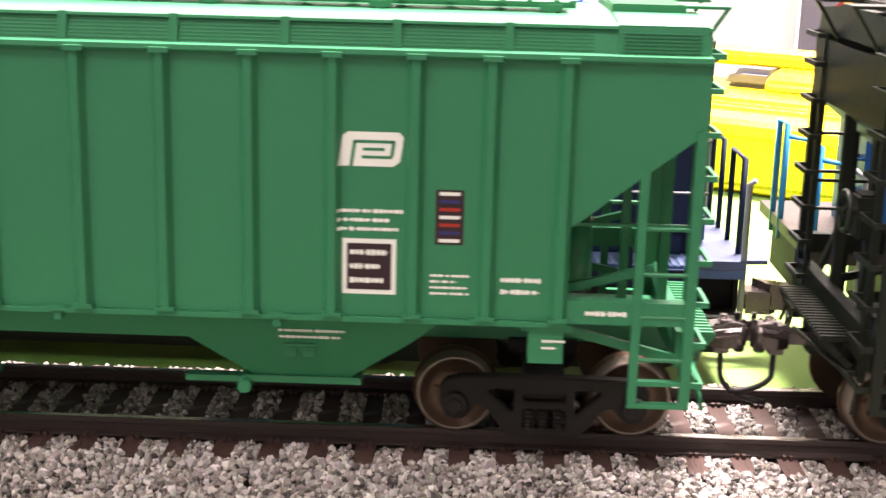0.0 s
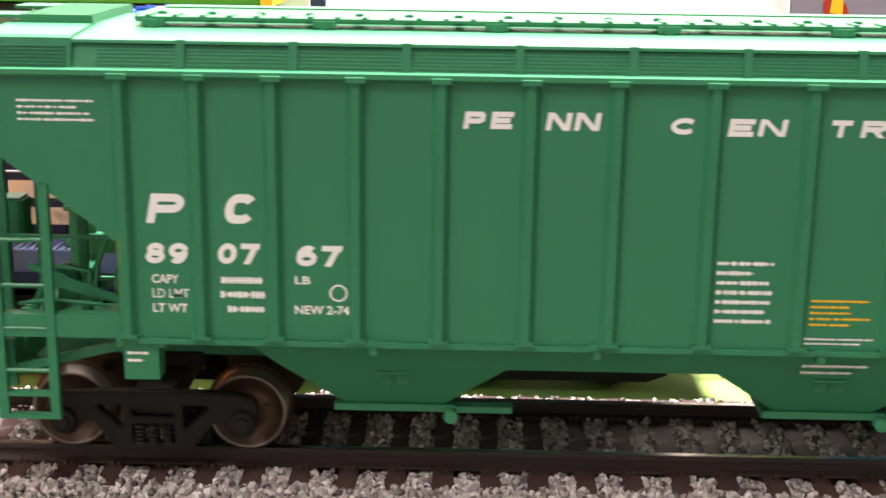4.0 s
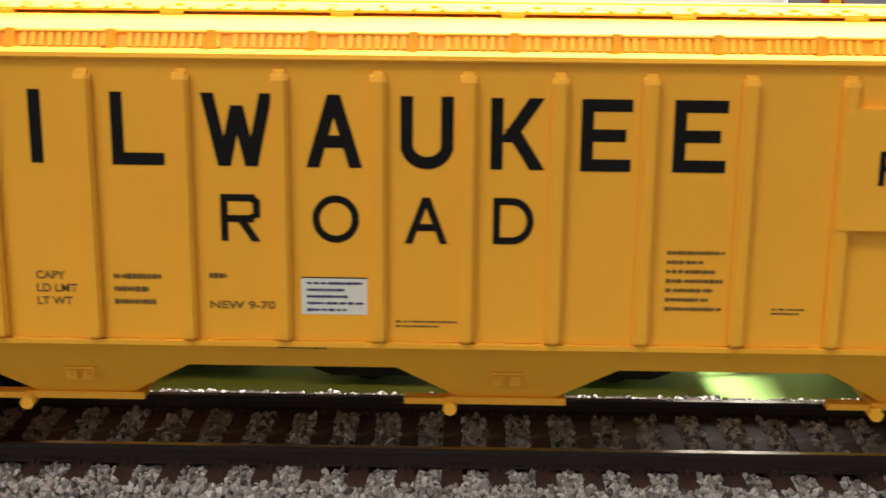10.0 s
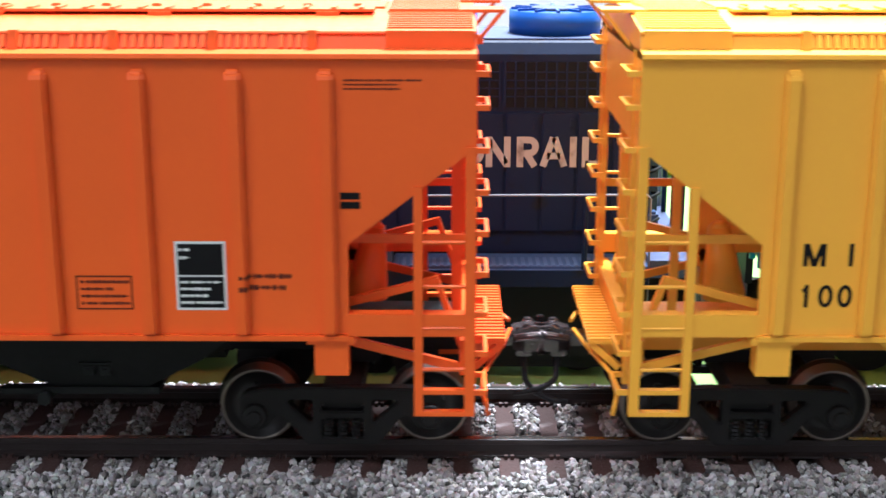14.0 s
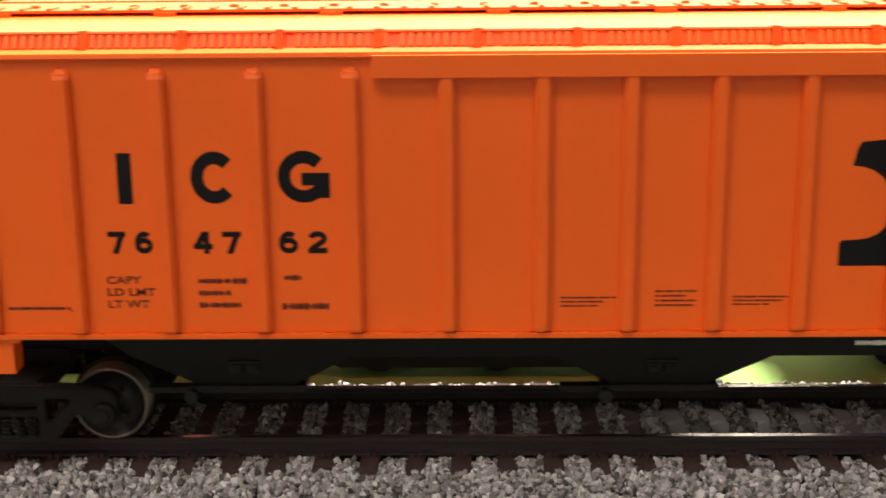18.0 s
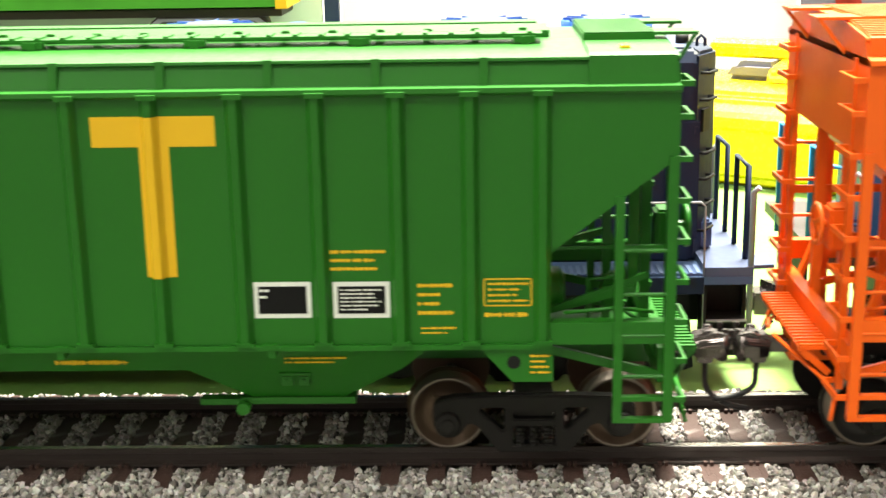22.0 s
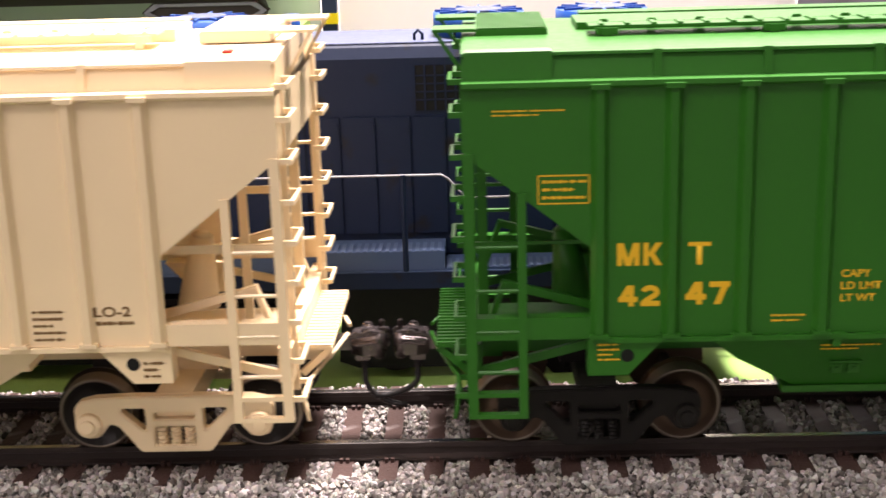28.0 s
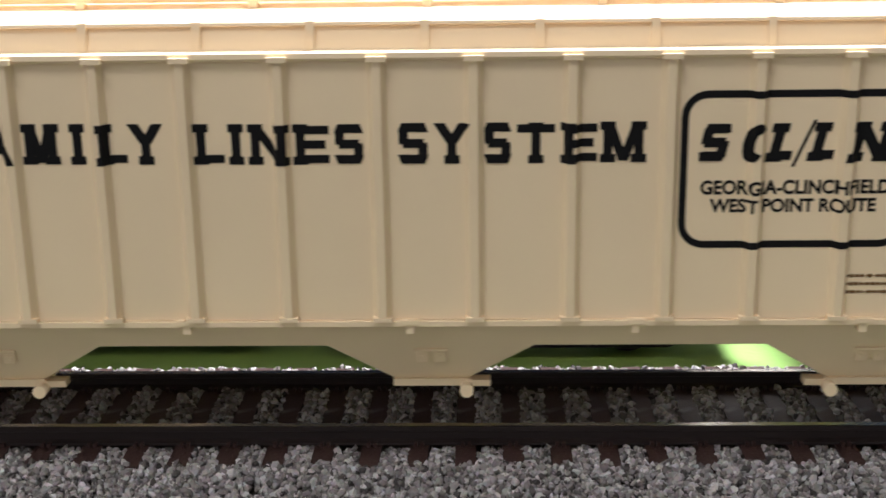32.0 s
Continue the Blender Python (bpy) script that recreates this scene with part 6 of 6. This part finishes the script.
def bright_loco(at_x):
    """The nose end of a second, bright blue locomotive."""
    loco = thing("locomotive", (at_x, 50.5, 0), "bright blue locomotive nose with light blue railings", "locomotive")
    bm = bm_new()
    prism(bm, [(-8.5, 9.0), (-8.5, 38.5), (-7.0, 41.0), (7.0, 41.0), (8.5, 38.5), (8.5, 9.0)], 0.0, 150.0, "yz")
    part("hood", bm, SHUNTER_BLUE, loco, bevel=0.9)
    bm = bm_new()
    box(bm, -9.3, 150.0, -18.0, 18.0, 10.4, 12.2)
    part("deck", bm, RAIL_SIDE, loco)
    bm = bm_new()
    box(bm, -1.0, 12.0, -10.0, -8.2, 33.0, 36.4)
    part("number_board", bm, LOCO_GRILLE, loco, "black number board")
    bm = bm_new()
    box(bm, 0.6, 11.0, -10.2, -9.95, 34.0, 35.5)
    part("number_bars", bm, WHITE_INK, loco)
    bm = bm_new()
    rod(bm, (-1.6, -5.0, 38.2), (0.2, -5.0, 38.2), 1.7, 16)
    rod(bm, (-1.6, -1.2, 38.2), (0.2, -1.2, 38.2), 1.7, 16)
    box(bm, -0.8, 0.5, -7.0, 1.0, 36.4, 40.2)
    part("headlight", bm, SHUNTER_BLUE, loco)
    bm = bm_new()
    rod(bm, (3, -6.2, 40.8), (3, -6.2, 43.2), 1.3, 12)
    part("horn", bm, SHUNTER_BLUE, loco)
    for z in (14, 19, 24, 29, 34):
        bm = bm_new()
        wire(bm, [(0.2, -7.4, z), (-1.0, -7.4, z), (-1.0, -4.4, z), (0.2, -4.4, z)], 0.3)
        part("grab_iron", bm, SHUNTER_BLUE, loco)
    for y in (-16.8, 4.0):
        bm = bm_new()
        wire(bm, [(-9.0, y, 9.0), (-9.0, y, 27.2), (-9.0, y + 5.5, 27.2), (-9.0, y + 5.5, 9.0)], 0.5)
        wire(bm, [(-9.0, y, 25.4), (-4.6, y, 24.6), (-4.2, y, 11.0)], 0.45)
        part("end_railing", bm, RAILING_BLUE, loco, "light blue wire railing")
    bm = bm_new()
    wire(bm, [(-2.3, -17.8, -4.0), (-2.6, -17.8, 23.0), (-4.2, -17.6, 24.2)], 0.42)
    part("grab_post", bm, RAILING_GREY, loco)
    bm = bm_new()
    for z in (-3.0, 0.8, 4.6):
        box(bm, -2.0, 6.0, -17.8, -12.5, z, z + 0.6)
    box(bm, -9.1, -8.0, -8.0, 8.0, 4.0, 10.6)
    box(bm, 5.6, 6.4, -17.8, -12.5, -3.4, 10.6)
    part("step_well", bm, LOCO_GRILLE, loco)
    bm = bm_new()
    box(bm, -12.0, -8.0, -1.4, 1.4, -0.4, 1.8)
    prism(bm, [(-11, -2.2), (-7.4, -2.6), (-4.2, -0.8), (-9.4, 0.4), (-12.6, 2.0), (-13, 2.2)][::-1], -1.2, 2.8, "xy")
    part("coupler", bm, COUPLER, loco)
    bm = bm_new()
    wire(bm, [(-8.0, -5, 0.5), (-8.8, -5, -4.0), (-9.8, -4.5, -4.5), (-10.5, -3.5, -2.2)], 0.5)
    part("air_hose", bm, COUPLER, loco)
    bm = bm_new()
    prism(bm, [(4, -2.5), (5, 2.0), (50, 2.0), (51, -2.5), (40, -5), (15, -5)], -13.6, -12.0)
    for dx in (10, 28, 46):
        rod(bm, (dx, -10, -4.0), (dx, 10, -4.0), 5.6, 24)
    part("truck", bm, LOCO_GRILLE, loco)
    bm = bm_new()
    box(bm, 4, 150, -9, 9, -1.0, 10.5)
    part("frame", bm, LOCO_GRILLE, loco)
    return loco


bright_loco(57.0)

# yellow shell standing on the table behind the two locomotives
shell = thing("model_shell", (85.6, 198, TABLE_Z), "yellow plastic model car shell standing on the table", "model shell")
shell.rotation_euler = (0, 0, math.radians(-33.0))
bm = bm_new()
prism(bm, [(-26, 2), (-26, 15.0), (-24.6, 17.6), (-22.5, 18.8), (-15, 20.2), (-13, 22.4), (-4, 24.0), (22, 24.0), (24, 22.0), (24, 3), (22, 0), (-24, 0)], -75, 112, "yz")
part("hull", bm, CASE_YELLOW, shell, bevel=1.2)
bm = bm_new()
prism(bm, [(-4.2, 23.5), (-3.4, 26.4), (-1.0, 28.4), (6, 29.4), (20, 29.4), (21.5, 23.5)], -10, 112, "yz")
part("cab", bm, CASE_YELLOW, shell, bevel=1.0)
bm = bm_new()
prism(bm, [(6.5, 29.2), (8.0, 32.6), (12, 34.0), (18, 33.6), (20, 29.2)], -32, 112, "yz")
part("roof", bm, CASE_YELLOW, shell, bevel=0.8)
bm = bm_new()
box(bm, 14, 34, -12.0, -5.0, 23.0, 25.4)
part("cover_plate", bm, RAIL_SIDE, shell)
bm = bm_new()
prism(bm, [(-24, 23.8), (-21, 28.6), (-18, 29.3), (-9, 29.3), (-9, 23.8)], 0, 19)
part("windscreen", bm, WALL_GREY, shell, "grey rounded windscreen", bevel=1.6)
for x in (6, 52, 92):
    bm = bm_new()
    box(bm, x, x + 9, -10.5, -6.5, 22.6, 24.4)
    part("roof_block", bm, CASE_YELLOW, shell, bevel=0.7)
bm = bm_new()
box(bm, -74, 111, -26.6, -24.5, 14.0, 15.4)
part("belt_rail", bm, CASE_YELLOW, shell, bevel=1.0)

# display wall, posts and goods at the far edge of the table
bm = bm_new()
box(bm, -1500, 1500, 900, 920, -900, 900)
tagged(new("wall_far", mesh_of("wall_far", bm, WALL_WHITE)), "plain white far wall", "wall", kind="structure")
board = thing("display_board", (0, 612, TABLE_Z), "white display board standing behind the table", "board")
bm = bm_new()
box(bm, -80, 180, 0, 6, -890, 230)
part("panel", bm, WALL_WHITE, board)
grey = thing("display_board", (0, 600, TABLE_Z), "grey printed display board with a red and yellow mark", "board")
bm = bm_new()
box(bm, 180, 420, 0, 6, -890, 230)
part("panel", bm, WALL_GREY, grey)
bm = bm_new()
prism(bm, [(199, 8), (206, 6), (213, 13), (210, 21), (203, 29), (197, 23)], -0.6, 0.2)
part("red_mark", bm, RED_INK, grey)
bm = bm_new()
prism(bm, [(201, 17), (208, 16), (208, 25), (202, 27)], -1.0, -0.4)
part("yellow_mark", bm, YELLOW_INK, grey)
post = thing("navy_post", (-85.5, 612, TABLE_Z), "dark navy upright post with a yellow foot band", "post")
bm = bm_new()
box(bm, -4.2, 4.2, -4, 4, -890, 230)
part("shaft", bm, POST_NAVY, post)
bm = bm_new()
box(bm, -4.6, 4.6, -4.4, 4.4, -4, 2)
part("foot_band", bm, CASE_YELLOW, post, "yellow foot band")
boxcar = thing("boxcar", (-190, 545, TABLE_Z), "green model boxcar with yellow writing standing far off", "train car")
bm = bm_new()
box(bm, -330, 86, 0, 54, 20.5, 120)
green = part("body", bm, BOX_GREEN, boxcar)
bm = bm_new()
box(bm, 82, 88, -0.8, 54.8, 19.5, 120)
part("corner_post", bm, YELLOW_INK, boxcar, "yellow corner post")
for a, b in ((-50, -44), (-38, -32), (-22, -10), (-130, -90), (-180, -145)):
    bm = bm_new()
    box(bm, a, b, -0.6, 0.1, 29, 44)
    part("writing_bar", bm, YELLOW_INK, green, "yellow bar of writing")
for c in (-240, 45):
    bm = bm_new()
    prism(bm, [(c - 34, 10), (c - 28, 15), (c + 28, 15), (c + 34, 10), (c + 24, 4), (c + 10, 9), (c - 10, 9), (c - 24, 4)], 6, 12)
    part("truck", bm, RAIL_SIDE, boxcar)
    bm = bm_new()
    arch = [(c - 33, 10), (c - 27, 14.6), (c + 27, 14.6), (c + 33, 10), (c + 26, 5), (c + 12, 8), (c - 12, 8), (c - 26, 5)]
    ring_prism(bm, arch, [(c + (x - c) * 0.9, 10.4 + (z - 10.4) * 0.62) for x, z in arch], 5.0, 6.0)
    part("truck_arch", bm, RAILING_GREY, boxcar, "pale arch frame of the truck")
    for dx in (-20, 20):
        bm = bm_new()
        rod(bm, (c + dx, 8, 7.5), (c + dx, 46, 7.5), 7.5, 20)
        part("wheelset", bm, RAIL_SIDE, boxcar)
bm = bm_new()
box(bm, -165, -90, 4, 56, 5, 19)
part("underframe_box", bm, RAIL_SIDE, boxcar)
bm = bm_new()
box(bm, -320, 84, 8, 52, 15, 19)
part("underframe", bm, RAIL_SIDE, boxcar)
shelf = thing("shelf", (-310, 580, -900), "plain green topped side table under a boxcar", "side table")
bm = bm_new()
box(bm, -240, 214, -34, 22, 870, 890.4)
part("top", bm, TABLE_GREEN, shelf)
for x in (-225, 200):
    for y in (-24, 12):
        bm = bm_new()
        box(bm, x - 10, x + 10, y - 10, y + 10, 0, 870)
        part("leg", bm, ROOM_FLOOR, shelf)
panel = thing("display_board", (-93, 608, TABLE_Z), "pale green display board behind the boxcar", "board")
bm = bm_new()
box(bm, -420, 2, 0, 5, -890, 230)
part("panel", bm, CREAM, panel)

# ------------------------------------------------------------------ the room that closes the place
bm = bm_new()
box(bm, -2500, 2500, -2500, 2500, -920, -900)
tagged(new("floor", mesh_of("floor", bm, ROOM_FLOOR)), "plain grey floor", "floor", kind="structure")
bm = bm_new()
box(bm, -2500, 2500, -2500, 2500, 1600, 1620)
tagged(new("ceiling", mesh_of("ceiling", bm, ROOM_WALL)), "plain white ceiling", "ceiling", kind="structure")
for name, b in (("wall_north", (-2500, 2500, 2500, 2520)), ("wall_south", (-2500, 2500, -2520, -2500)), ("wall_east", (2500, 2520, -2500, 2500)), ("wall_west", (-2520, -2500, -2500, 2500))):
    bm = bm_new()
    box(bm, *b, -900, 1600)
    tagged(new(name, mesh_of(name, bm, ROOM_WALL)), "plain white wall", "wall", kind="structure")


def motions():
    """The train rolls to the right, and its wheels turn with it."""
    ts = [k * 0.25 for k in range(129)]
    known_t, known_s = [t for t, _ in ROLLED], [s for _, s in ROLLED]
    for car in TRAIN:
        x = car.location.x
        walk(car, [(t, pose(x + s * MM, 0, 0)) for t, s in ROLLED])
    for w in WHEELSETS:
        p = w.location.copy()
        rows = []
        for t in ts:
            a = math.degrees(np.interp(t, known_t, known_s) / 4.5)
            rows.append((t, pose(p.x, p.y, p.z, 0, a, 0)))
        walk(w, rows)


motions()
